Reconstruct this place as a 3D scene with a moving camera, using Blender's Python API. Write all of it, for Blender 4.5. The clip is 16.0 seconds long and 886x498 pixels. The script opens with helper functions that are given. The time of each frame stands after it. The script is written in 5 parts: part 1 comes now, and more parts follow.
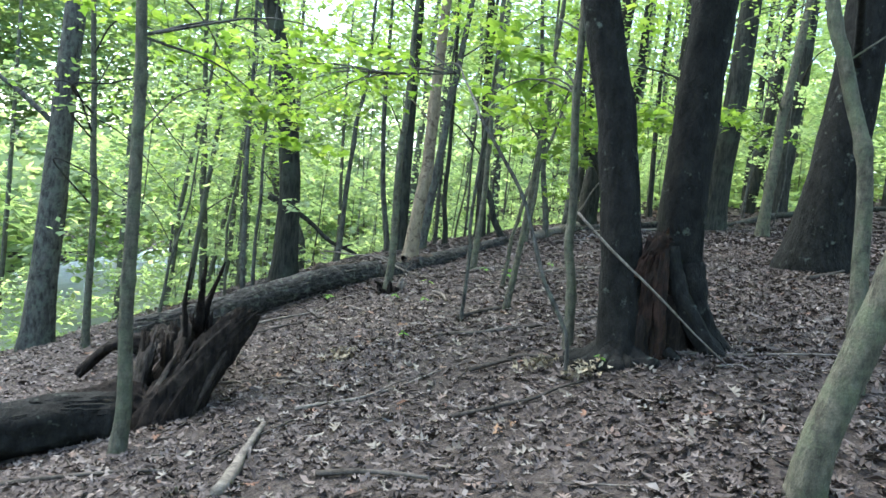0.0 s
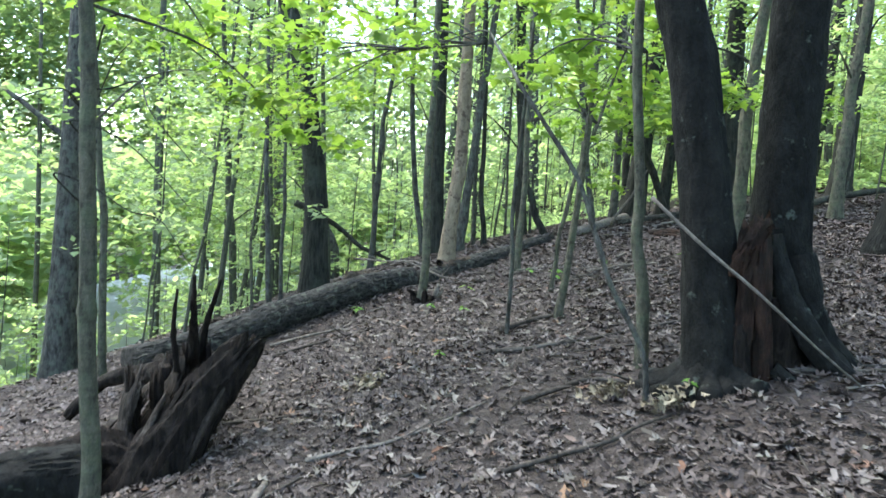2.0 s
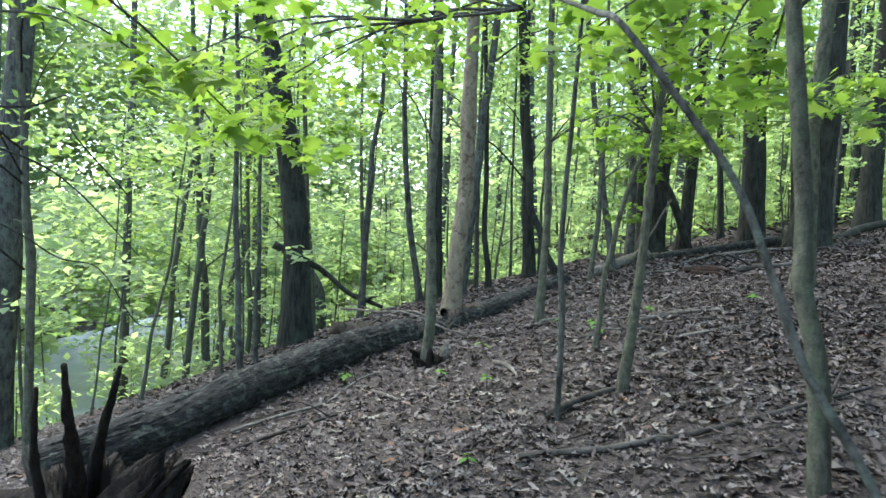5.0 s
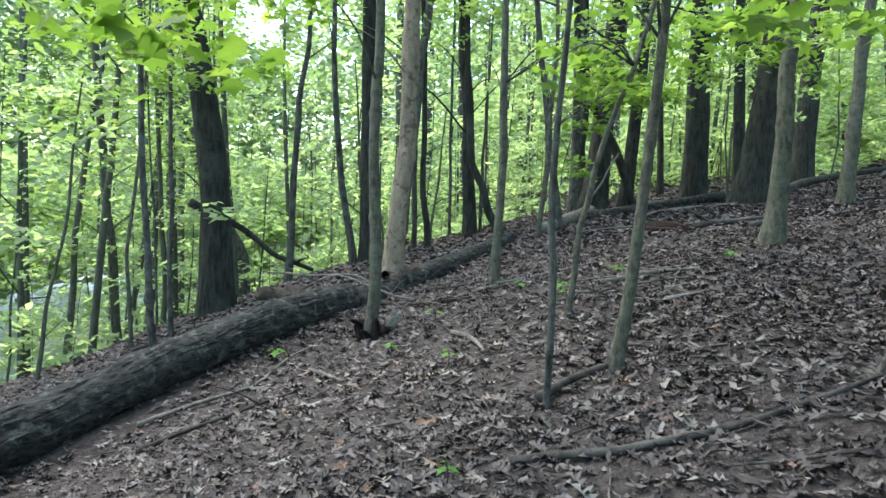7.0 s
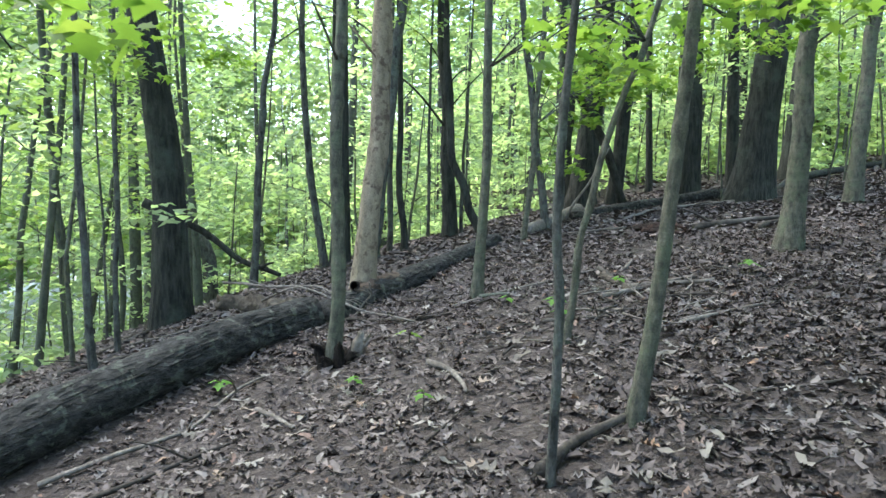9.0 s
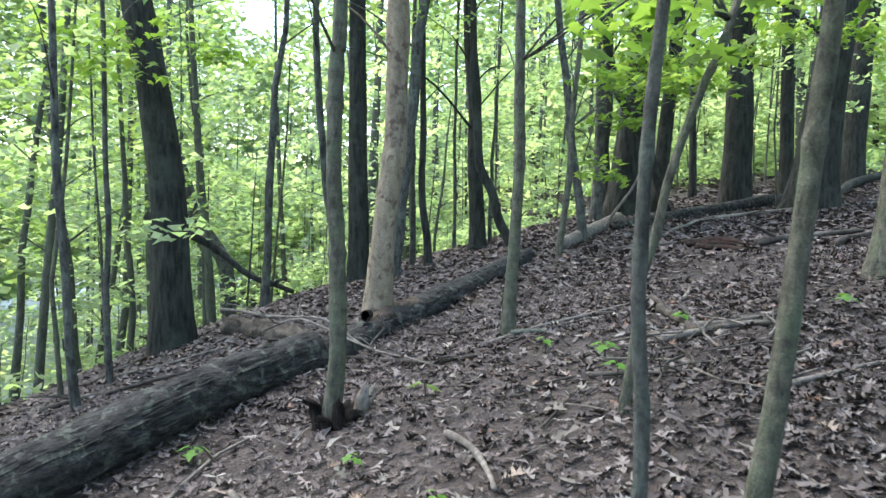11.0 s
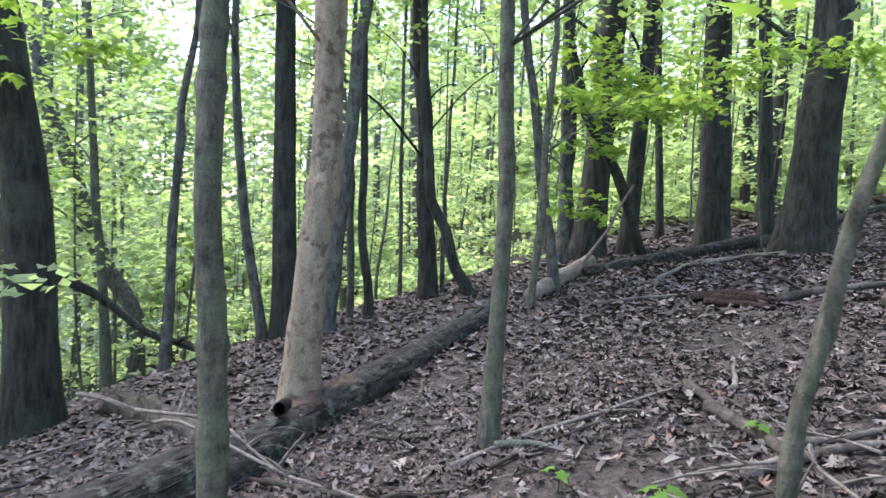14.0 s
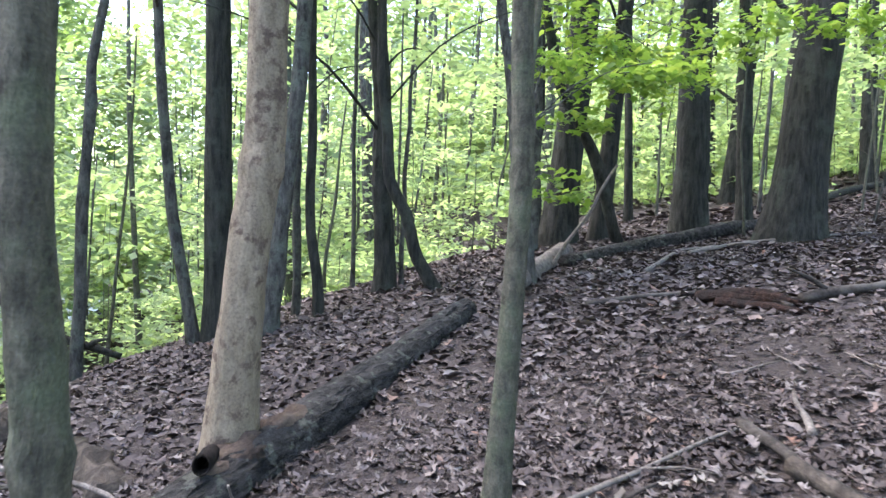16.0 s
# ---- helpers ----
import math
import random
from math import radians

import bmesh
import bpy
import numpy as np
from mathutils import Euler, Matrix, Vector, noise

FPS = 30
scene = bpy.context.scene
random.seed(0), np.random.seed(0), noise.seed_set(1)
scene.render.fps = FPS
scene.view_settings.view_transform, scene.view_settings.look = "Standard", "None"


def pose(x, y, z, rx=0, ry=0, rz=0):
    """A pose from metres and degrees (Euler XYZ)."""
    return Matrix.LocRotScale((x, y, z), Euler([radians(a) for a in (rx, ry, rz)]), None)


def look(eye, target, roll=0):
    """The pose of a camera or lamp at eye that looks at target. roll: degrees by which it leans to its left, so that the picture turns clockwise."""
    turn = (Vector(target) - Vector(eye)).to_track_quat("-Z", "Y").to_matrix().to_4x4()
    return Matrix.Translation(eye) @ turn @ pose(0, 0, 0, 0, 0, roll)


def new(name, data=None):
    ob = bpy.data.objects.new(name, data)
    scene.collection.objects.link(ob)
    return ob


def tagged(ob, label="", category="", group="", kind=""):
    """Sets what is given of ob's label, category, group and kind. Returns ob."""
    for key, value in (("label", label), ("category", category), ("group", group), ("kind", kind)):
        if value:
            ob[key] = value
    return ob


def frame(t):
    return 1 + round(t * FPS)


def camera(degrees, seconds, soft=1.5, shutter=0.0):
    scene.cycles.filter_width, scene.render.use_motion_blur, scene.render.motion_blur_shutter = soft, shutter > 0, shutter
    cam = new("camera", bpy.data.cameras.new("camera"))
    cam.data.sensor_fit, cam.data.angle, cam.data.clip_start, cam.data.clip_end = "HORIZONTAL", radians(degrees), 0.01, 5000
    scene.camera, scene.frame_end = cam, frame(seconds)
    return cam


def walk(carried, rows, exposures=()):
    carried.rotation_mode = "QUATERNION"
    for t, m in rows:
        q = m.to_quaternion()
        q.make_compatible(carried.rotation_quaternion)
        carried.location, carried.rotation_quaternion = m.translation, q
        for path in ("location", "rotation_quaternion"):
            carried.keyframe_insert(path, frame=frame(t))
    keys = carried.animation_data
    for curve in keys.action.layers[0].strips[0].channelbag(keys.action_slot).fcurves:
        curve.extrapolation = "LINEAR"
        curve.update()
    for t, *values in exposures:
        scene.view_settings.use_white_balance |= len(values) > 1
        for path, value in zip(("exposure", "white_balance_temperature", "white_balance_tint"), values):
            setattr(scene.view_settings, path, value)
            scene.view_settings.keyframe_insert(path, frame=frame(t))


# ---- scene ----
cam = camera(63.1, 16.0, soft=1.5, shutter=0.5)
METRES, EYE, TILT, LEAN, TURN = 9.2, 1.55, -4.0, -6.0, 0.0
ROWS = [
    (0.0, 0.0, 0.0, 0.0, 0.0, 0.0, -0.0),
    (0.5, -0.0034, 0.027, 0.0031, -0.5, -0.4, 1.17),
    (1.0, 0.0023, 0.0609, 0.0028, 1.34, -0.37, 1.79),
    (1.5, 0.0087, 0.0905, 0.0037, 3.1, -1.49, 2.1),
    (2.0, 0.0015, 0.1192, 0.002, 3.16, 0.16, 2.84),
    (2.5, -0.0097, 0.1489, 0.0072, 2.0, 0.96, 3.81),
    (3.0, -0.0137, 0.1818, 0.0063, 2.02, 1.6, 3.58),
    (3.5, -0.0131, 0.2181, 0.0104, 2.34, 2.45, 3.88),
    (6.0, -0.0533, 0.3769, 0.0138, 1.89, 3.36, 4.5),
    (6.5, -0.0596, 0.3993, 0.015, -2.36, -0.17, 4.44),
    (7.0, -0.0566, 0.4324, 0.0138, -3.63, -0.27, 4.68),
    (7.5, -0.0546, 0.4533, 0.0161, -3.51, -2.11, 4.63),
    (8.0, -0.0514, 0.4817, 0.0185, -4.24, -0.52, 4.63),
    (8.5, -0.0501, 0.5083, 0.0247, -4.34, 0.41, 4.3),
    (9.0, -0.0439, 0.5355, 0.0261, -5.15, -0.76, 4.97),
    (9.5, -0.0341, 0.5643, 0.0329, -2.79, -0.67, 5.37),
    (12.0, -0.0266, 0.7112, 0.0534, -3.26, 0.07, 4.67),
    (12.5, -0.0273, 0.7471, 0.0572, -7.64, 2.52, 4.44),
    (13.0, -0.0247, 0.7828, 0.059, -8.27, -0.21, 4.5),
    (13.5, -0.0187, 0.8182, 0.0653, -6.55, 1.63, 4.68),
    (14.0, -0.0218, 0.8507, 0.0667, -7.56, 1.86, 4.97),
    (14.5, -0.0289, 0.8806, 0.0728, -11.05, 1.24, 4.64),
    (15.0, -0.0281, 0.9089, 0.0723, -12.5, -0.89, 4.11),
    (15.5, -0.0232, 0.9439, 0.079, -12.24, -0.18, 4.72),
    (16.0, -0.0215, 0.9777, 0.0821, -11.83, -0.14, 4.9),
]
walk(cam, [(t, pose(0, 0, EYE, TILT, LEAN, TURN) @ pose(METRES * x, METRES * y, METRES * z, 90 + pitch, roll, yaw)) for t, x, y, z, yaw, pitch, roll in ROWS],
     exposures=[(0.0, 2.78, 6300, -1), (3.5, 2.7, 6300, 0), (6.5, 2.57, 6300, -1), (7.5, 2.7, 6300, -1), (9.5, 2.8, 6300, 1), (12.0, 2.9, 6300, 9), (13.5, 2.9, 6300, 14), (16.0, 3.1, 6300, 17)])
# ---------------------------------------------------------------- light
world = bpy.data.worlds.new("overcast_sky")
scene.world = world
world.use_nodes = True
wn = world.node_tree
sky = wn.nodes.new("ShaderNodeTexSky")
sky.sky_type = "NISHITA"
sky.sun_disc = False
sky.sun_elevation = radians(58)
sky.sun_rotation = radians(-50)
sky.air_density = 1.0
sky.dust_density = 1.5
sky.ozone_density = 1.0
wn.links.new(sky.outputs[0], wn.nodes["Background"].inputs[0])
wn.nodes["Background"].inputs[1].default_value = 0.15

sun_data = bpy.data.lights.new("sun", "SUN")
sun_data.energy = 1.1
sun_data.angle = radians(60)
sun_data.color = (1.0, 0.97, 0.92)
sun = new("sun", sun_data)
sun.matrix_world = look((-40, 41.6, 83.6), (0, 8, 0))


# ---------------------------------------------------------------- materials
def material(name):
    m = bpy.data.materials.new(name)
    m.use_nodes = True
    nt = m.node_tree
    return m, nt, nt.nodes["Principled BSDF"]


def link(nt, a, b):
    nt.links.new(a, b)


def noise_node(nt, scale, detail=4.0, rough=0.6, stretch=None, kind="Object", turn=0):
    tc = nt.nodes.new("ShaderNodeTexCoord")
    n = nt.nodes.new("ShaderNodeTexNoise")
    n.inputs["Scale"].default_value = scale
    n.inputs["Detail"].default_value = detail
    n.inputs["Roughness"].default_value = rough
    if stretch:
        mp = nt.nodes.new("ShaderNodeMapping")
        mp.inputs["Scale"].default_value = stretch
        src = tc.outputs[kind]
        if turn:
            rot = nt.nodes.new("ShaderNodeMapping")
            rot.inputs["Rotation"].default_value = (0, 0, radians(-turn))
            link(nt, src, rot.inputs[0])
            src = rot.outputs[0]
        link(nt, src, mp.inputs[0])
        link(nt, mp.outputs[0], n.inputs["Vector"])
    else:
        link(nt, tc.outputs[kind], n.inputs["Vector"])
    return n


def ramp(nt, fac, stops):
    r = nt.nodes.new("ShaderNodeValToRGB")
    while len(r.color_ramp.elements) < len(stops):
        r.color_ramp.elements.new(0.5)
    for e, (p, c) in zip(r.color_ramp.elements, stops):
        e.position, e.color = p, (*c, 1)
    link(nt, fac, r.inputs[0])
    return r


def mixed(nt, fac, a, b, blend="MIX"):
    m = nt.nodes.new("ShaderNodeMix")
    m.data_type, m.blend_type = "RGBA", blend
    if isinstance(fac, float):
        m.inputs[0].default_value = fac
    else:
        link(nt, fac, m.inputs[0])
    link(nt, a, m.inputs[6])
    link(nt, b, m.inputs[7])
    return m.outputs[2]


def bumped(nt, bsdf, height, strength, distance):
    b = nt.nodes.new("ShaderNodeBump")
    b.inputs["Strength"].default_value = strength
    b.inputs["Distance"].default_value = distance
    link(nt, height, b.inputs["Height"])
    link(nt, b.outputs[0], bsdf.inputs["Normal"])


def bark(name, dark, light, patch, scale=14.0, stretch=(1, 1, 0.18), bump=0.03, patch_at=(0.52, 0.66), patch_scale=2.2, turn=0, gloss=0.12, rings=0.0):
    """Furrowed bark: long ridges, and patches of lichen or bare wood."""
    m, nt, b = material(name)
    ridges = noise_node(nt, scale, 6, 0.65, stretch, turn=turn)
    blot = noise_node(nt, patch_scale, 5, 0.65)
    fine = noise_node(nt, scale * 5, 3, 0.6)
    base = ramp(nt, ridges.outputs[0], [(0.34, dark), (0.68, light)])
    pr = ramp(nt, blot.outputs[0], [(patch_at[0], (0, 0, 0)), (patch_at[1], (1, 1, 1))])
    pc = nt.nodes.new("ShaderNodeRGB")
    pc.outputs[0].default_value = (*patch, 1)
    col = mixed(nt, pr.outputs[0], base.outputs[0], pc.outputs[0])
    grain = ramp(nt, fine.outputs[0], [(0.3, (0.6, 0.6, 0.6)), (0.7, (1.25, 1.25, 1.25))])
    col = mixed(nt, 0.7, col, grain.outputs[0], "MULTIPLY")
    if rings:
        band = noise_node(nt, 9, 4, 0.7, (0.35, 0.35, 2.6))
        br = ramp(nt, band.outputs[0], [(0.4, (0.55, 0.55, 0.55)), (0.55, (1.1, 1.1, 1.1))])
        col = mixed(nt, rings, col, br.outputs[0], "MULTIPLY")
    link(nt, col, b.inputs["Base Color"])
    b.inputs["Roughness"].default_value = 0.9
    b.inputs["Specular IOR Level"].default_value = gloss
    bumped(nt, b, ridges.outputs[0], 0.9, bump)
    return m


BARK_DARK = bark("dark_furrowed_bark", (0.013, 0.0125, 0.0105), (0.053, 0.05, 0.041), (0.052, 0.057, 0.043), 16, (1, 1, 0.18), 0.05)
BARK_TWIN = bark("black_cherry_bark", (0.0055, 0.0052, 0.0047), (0.02, 0.0188, 0.017), (0.07, 0.076, 0.062), 12, (1, 1, 0.5), 0.05, (0.61, 0.7), 9.0)
BARK_GREY = bark("smooth_grey_bark", (0.042, 0.039, 0.03), (0.142, 0.13, 0.096), (0.1, 0.107, 0.07), 24, (1, 1, 0.4), 0.04, (0.47, 0.62), 7.0, rings=0.32)
BARK_MID = bark("grey_brown_bark", (0.022, 0.0205, 0.018), (0.12, 0.111, 0.096), (0.1, 0.106, 0.085), 17, (1, 1, 0.32), 0.05, (0.5, 0.62), 6.0)
BARK_PALE = bark("pale_flaking_bark", (0.15, 0.115, 0.08), (0.26, 0.205, 0.145), (0.1, 0.071, 0.053), 14, (1, 1, 0.4), 0.03, (0.54, 0.63), 9.0)
BARK_LOG = bark("weathered_log_bark", (0.009, 0.008, 0.0075), (0.06, 0.055, 0.05), (0.085, 0.085, 0.07), 22, (1, 0.42, 1), 0.07, (0.55, 0.63), 11.0, turn=-35)
BARK_LOG_OLD = bark("decayed_log_wood", (0.03, 0.023, 0.018), (0.11, 0.088, 0.07), (0.03, 0.026, 0.022), 12, (1, 0.2, 1), 0.04, (0.5, 0.62), 3.0, turn=-35)
ROTTEN = bark("rotten_heartwood", (0.004, 0.0032, 0.0027), (0.03, 0.022, 0.018), (0.05, 0.038, 0.031), 22, (1, 1, 0.15), 0.06, (0.58, 0.7), 4.0)
BROWN_ROT = bark("weathered_brown_rot", (0.012, 0.009, 0.0075), (0.06, 0.047, 0.039), (0.09, 0.075, 0.064), 26, (1, 1, 0.15), 0.05, (0.56, 0.68), 6.0)
RED_ROT = bark("red_brown_rot", (0.011, 0.0065, 0.005), (0.062, 0.034, 0.025), (0.022, 0.016, 0.013), 24, (1, 1, 0.2), 0.05, (0.45, 0.6), 7.0)
BARE_WOOD = bark("bare_brown_wood", (0.03, 0.021, 0.016), (0.125, 0.09, 0.068), (0.022, 0.018, 0.015), 16, (1, 0.15, 1), 0.03, (0.56, 0.64), 5.0, turn=-35)
# raised darks and low contrast: distance haze put into the bark colour
BARK_HAZED = bark("smooth_hazed_bark", (0.045, 0.045, 0.034), (0.115, 0.112, 0.084), (0.085, 0.094, 0.06), 12, (1, 1, 0.5), 0.02, (0.48, 0.66), 3.0)
STICK_PALE = bark("bleached_stick", (0.085, 0.07, 0.058), (0.2, 0.172, 0.148), (0.075, 0.062, 0.052), 25, (1, 1, 1), 0.005)
STICK_DARK = bark("damp_stick", (0.022, 0.018, 0.015), (0.075, 0.062, 0.052), (0.1, 0.086, 0.074), 25, (1, 1, 1), 0.005)


def leaf_material(name, dark, light, glow, through_amount=0.5):
    m, nt, b = material(name)
    geo = nt.nodes.new("ShaderNodeNewGeometry")
    base = ramp(nt, geo.outputs["Random Per Island"], [(0.0, dark), (0.75, light), (1.0, glow)])
    vein = noise_node(nt, 9, 3)
    tone = ramp(nt, vein.outputs[0], [(0.3, (0.8, 0.8, 0.8)), (0.7, (1.15, 1.15, 1.15))])
    col = mixed(nt, 0.8, base.outputs[0], tone.outputs[0], "MULTIPLY")
    link(nt, col, b.inputs["Base Color"])
    b.inputs["Roughness"].default_value = 0.55
    b.inputs["Specular IOR Level"].default_value = 0.15
    tr = nt.nodes.new("ShaderNodeBsdfTranslucent")
    warm = nt.nodes.new("ShaderNodeRGB")
    warm.outputs[0].default_value = (1.7, 1.65, 1.0, 1)
    tcol = mixed(nt, 1.0, col, warm.outputs[0], "MULTIPLY")
    link(nt, tcol, tr.inputs[0])
    mx = nt.nodes.new("ShaderNodeMixShader")
    mx.inputs[0].default_value = through_amount
    link(nt, b.outputs[0], mx.inputs[1])
    link(nt, tr.outputs[0], mx.inputs[2])
    link(nt, mx.outputs[0], nt.nodes["Material Output"].inputs[0])
    return m


LEAF_NEAR = leaf_material("maple_leaf", (0.095, 0.165, 0.033), (0.155, 0.235, 0.048), (0.225, 0.29, 0.07), 0.58)
LEAF_MID = leaf_material("understory_leaf", (0.11, 0.18, 0.06), (0.18, 0.255, 0.085), (0.26, 0.31, 0.115), 0.55)
# leaves paled and greyed: haze and bright valley light put into the colour
LEAF_HAZED = leaf_material("hazed_leaf", (0.22, 0.3, 0.17), (0.31, 0.39, 0.225), (0.41, 0.46, 0.29), 0.66)
# darker copy for high crowns: their strong top light is toned down in colour
LEAF_CANOPY_DIM = leaf_material("dimmed_canopy_leaf", (0.14, 0.21, 0.105), (0.21, 0.28, 0.15), (0.29, 0.35, 0.2), 0.55)
LEAF_HERB = leaf_material("herb_leaf", (0.05, 0.12, 0.02), (0.1, 0.2, 0.03), (0.13, 0.24, 0.04), 0.4)

# fallen leaves, each its own tone
LITTER, nt, b = material("fallen_leaves")
geo = nt.nodes.new("ShaderNodeNewGeometry")
tones = ramp(nt, geo.outputs["Random Per Island"], [
    (0.0, (0.044, 0.034, 0.031)), (0.4, (0.067, 0.052, 0.047)), (0.7, (0.1, 0.079, 0.072)),
    (0.87, (0.14, 0.114, 0.103)), (0.97, (0.19, 0.162, 0.147)), (1.0, (0.14, 0.075, 0.05))])
mott = noise_node(nt, 30, 4)
mt = ramp(nt, mott.outputs[0], [(0.3, (0.78, 0.78, 0.78)), (0.7, (1.2, 1.2, 1.2))])
link(nt, mixed(nt, 0.9, tones.outputs[0], mt.outputs[0], "MULTIPLY"), b.inputs["Base Color"])
b.inputs["Roughness"].default_value = 0.8
b.inputs["Specular IOR Level"].default_value = 0.15

LITTER_ONE, nt, b = material("single_fallen_leaf")
info = nt.nodes.new("ShaderNodeObjectInfo")
tones = ramp(nt, info.outputs["Random"], [
    (0.0, (0.076, 0.058, 0.044)), (0.4, (0.142, 0.120, 0.098)), (0.8, (0.19, 0.165, 0.14)), (1.0, (0.162, 0.085, 0.042))])
mott = noise_node(nt, 40, 4)
mt = ramp(nt, mott.outputs[0], [(0.3, (0.7, 0.7, 0.7)), (0.7, (1.2, 1.2, 1.2))])
link(nt, mixed(nt, 0.9, tones.outputs[0], mt.outputs[0], "MULTIPLY"), b.inputs["Base Color"])
b.inputs["Roughness"].default_value = 0.75

LITTER_PALE, nt, b = material("straw_dead_leaves")
geo = nt.nodes.new("ShaderNodeNewGeometry")
tones = ramp(nt, geo.outputs["Random Per Island"], [(0.0, (0.13, 0.1, 0.062)), (1.0, (0.26, 0.21, 0.14))])
link(nt, tones.outputs[0], b.inputs["Base Color"])
b.inputs["Roughness"].default_value = 0.8

# ground: dark humus mottled with trodden leaf fragments
SOIL, nt, b = material("forest_floor")
big = noise_node(nt, 0.5, 5, 0.6)
mid = noise_node(nt, 5, 6, 0.7)
vor = nt.nodes.new("ShaderNodeTexVoronoi")
vor.inputs["Scale"].default_value = 34
tc = nt.nodes.new("ShaderNodeTexCoord")
warp = noise_node(nt, 12, 4, 0.7)
wv = mixed(nt, 0.12, tc.outputs["Object"], warp.outputs[1])
link(nt, wv, vor.inputs["Vector"])
frag = ramp(nt, vor.outputs["Color"], [(0.0, (0.026, 0.0198, 0.0172)), (0.5, (0.045, 0.034, 0.0292)), (0.85, (0.068, 0.053, 0.046)), (1.0, (0.1, 0.081, 0.07))])
humus = ramp(nt, mid.outputs[0], [(0.3, (0.0215, 0.016, 0.0138)), (0.7, (0.049, 0.038, 0.0325))])
mask = ramp(nt, big.outputs[0], [(0.32, (0.25, 0.25, 0.25)), (0.5, (1, 1, 1))])
link(nt, mixed(nt, mask.outputs[0], humus.outputs[0], frag.outputs[0]), b.inputs["Base Color"])
b.inputs["Roughness"].default_value = 0.9
b.inputs["Specular IOR Level"].default_value = 0.2
bumped(nt, b, vor.outputs["Distance"], 0.9, 0.02)


# river water, its base colour whitened to stand in for reflected sky
RIVER, nt, b = material("sky_pale_river_water")
flow = noise_node(nt, 1.2, 4, 0.6, (1, 0.3, 1))
fc = ramp(nt, flow.outputs[0], [(0.35, (0.46, 0.47, 0.42)), (0.65, (0.62, 0.62, 0.57))])
link(nt, fc.outputs[0], b.inputs["Base Color"])
b.inputs["Roughness"].default_value = 0.45
bumped(nt, b, flow.outputs[0], 0.3, 0.05)

# ---------------------------------------------------------------- mesh helpers
def mesh_from(name, verts, faces, mat, smooth=True):
    me = bpy.data.meshes.new(name)
    me.from_pydata([tuple(v) for v in verts], [], faces)
    me.materials.append(mat)
    if smooth:
        me.polygons.foreach_set("use_smooth", [True] * len(me.polygons))
    me.update()
    return me


def mesh_numpy(name, verts, tris, mat, smooth=False):
    """A triangle mesh from arrays, quick for many thousands of leaves."""
    me = bpy.data.meshes.new(name)
    me.vertices.add(len(verts))
    me.vertices.foreach_set("co", np.asarray(verts, np.float32).ravel())
    me.loops.add(len(tris) * 3)
    me.loops.foreach_set("vertex_index", np.asarray(tris, np.int32).ravel())
    me.polygons.add(len(tris))
    me.polygons.foreach_set("loop_start", np.arange(0, len(tris) * 3, 3, dtype=np.int32))
    if smooth:
        me.polygons.foreach_set("use_smooth", np.ones(len(tris), bool))
    me.materials.append(mat)
    me.update(calc_edges=True)
    return me


def part(name, me, parent, label=""):
    ob = new(name, me)
    ob.parent = parent
    if label:
        ob["label"] = label
    return ob


def smooth_path(points, steps):
    """Catmull-Rom through the points."""
    p = [Vector(q) for q in points]
    if len(p) == 2:
        return [p[0].lerp(p[1], i / steps) for i in range(steps + 1)]
    p = [p[0] * 2 - p[1]] + p + [p[-1] * 2 - p[-2]]
    out = []
    n = len(p) - 3
    per = max(2, steps // n)
    for k in range(1, len(p) - 2):
        a, b_, c, d = p[k - 1:k + 3]
        for i in range(per):
            t = i / per
            out.append(0.5 * ((2 * b_) + (c - a) * t + (2 * a - 5 * b_ + 4 * c - d) * t * t + (3 * b_ - a - 3 * c + d) * t ** 3))
    out.append(p[-2])
    return out


def tube(points, radius_at, sides=12, steps=14, wobble=0.06, seed=0, lump=1.5, flat=None):
    """Verts and faces of a limb along a smoothed path; radius_at(u) for u in 0..1, with uneven outline."""
    path = smooth_path(points, steps)
    lengths = [0.0]
    for a, b_ in zip(path, path[1:]):
        lengths.append(lengths[-1] + (b_ - a).length)
    verts, faces = [], []
    first = (path[1] - path[0]).normalized()
    side = first.orthogonal().normalized()
    n = len(path)
    for i, c in enumerate(path):
        d = (path[min(i + 1, n - 1)] - path[max(i - 1, 0)]).normalized()
        side = (side - d * side.dot(d)).normalized()
        up = d.cross(side)
        u = lengths[i] / max(lengths[-1], 1e-6)
        r = radius_at(u)
        for k in range(sides):
            a = 2 * math.pi * k / sides
            ca, sa = math.cos(a), math.sin(a)
            q = Vector((ca * 2.2 + seed * 3.1, sa * 2.2 + seed * 1.7, lengths[i] * lump))
            w = 1 + wobble * 2 * noise.noise(q) + wobble * noise.noise(q * 3.3)
            fx = flat[0] if flat else 1.0
            fy = flat[1] if flat else 1.0
            verts.append(c + (side * ca * fx + up * sa * fy) * r * w)
    for i in range(n - 1):
        for k in range(sides):
            k2 = (k + 1) % sides
            faces.append((i * sides + k, i * sides + k2, (i + 1) * sides + k2, (i + 1) * sides + k))
    faces.append(tuple(range(sides - 1, -1, -1)))
    faces.append(tuple((n - 1) * sides + k for k in range(sides)))
    return verts, faces


def joined(pieces):
    verts, faces = [], []
    for v, f in pieces:
        o = len(verts)
        verts += v
        faces += [tuple(i + o for i in q) for q in f]
    return verts, faces


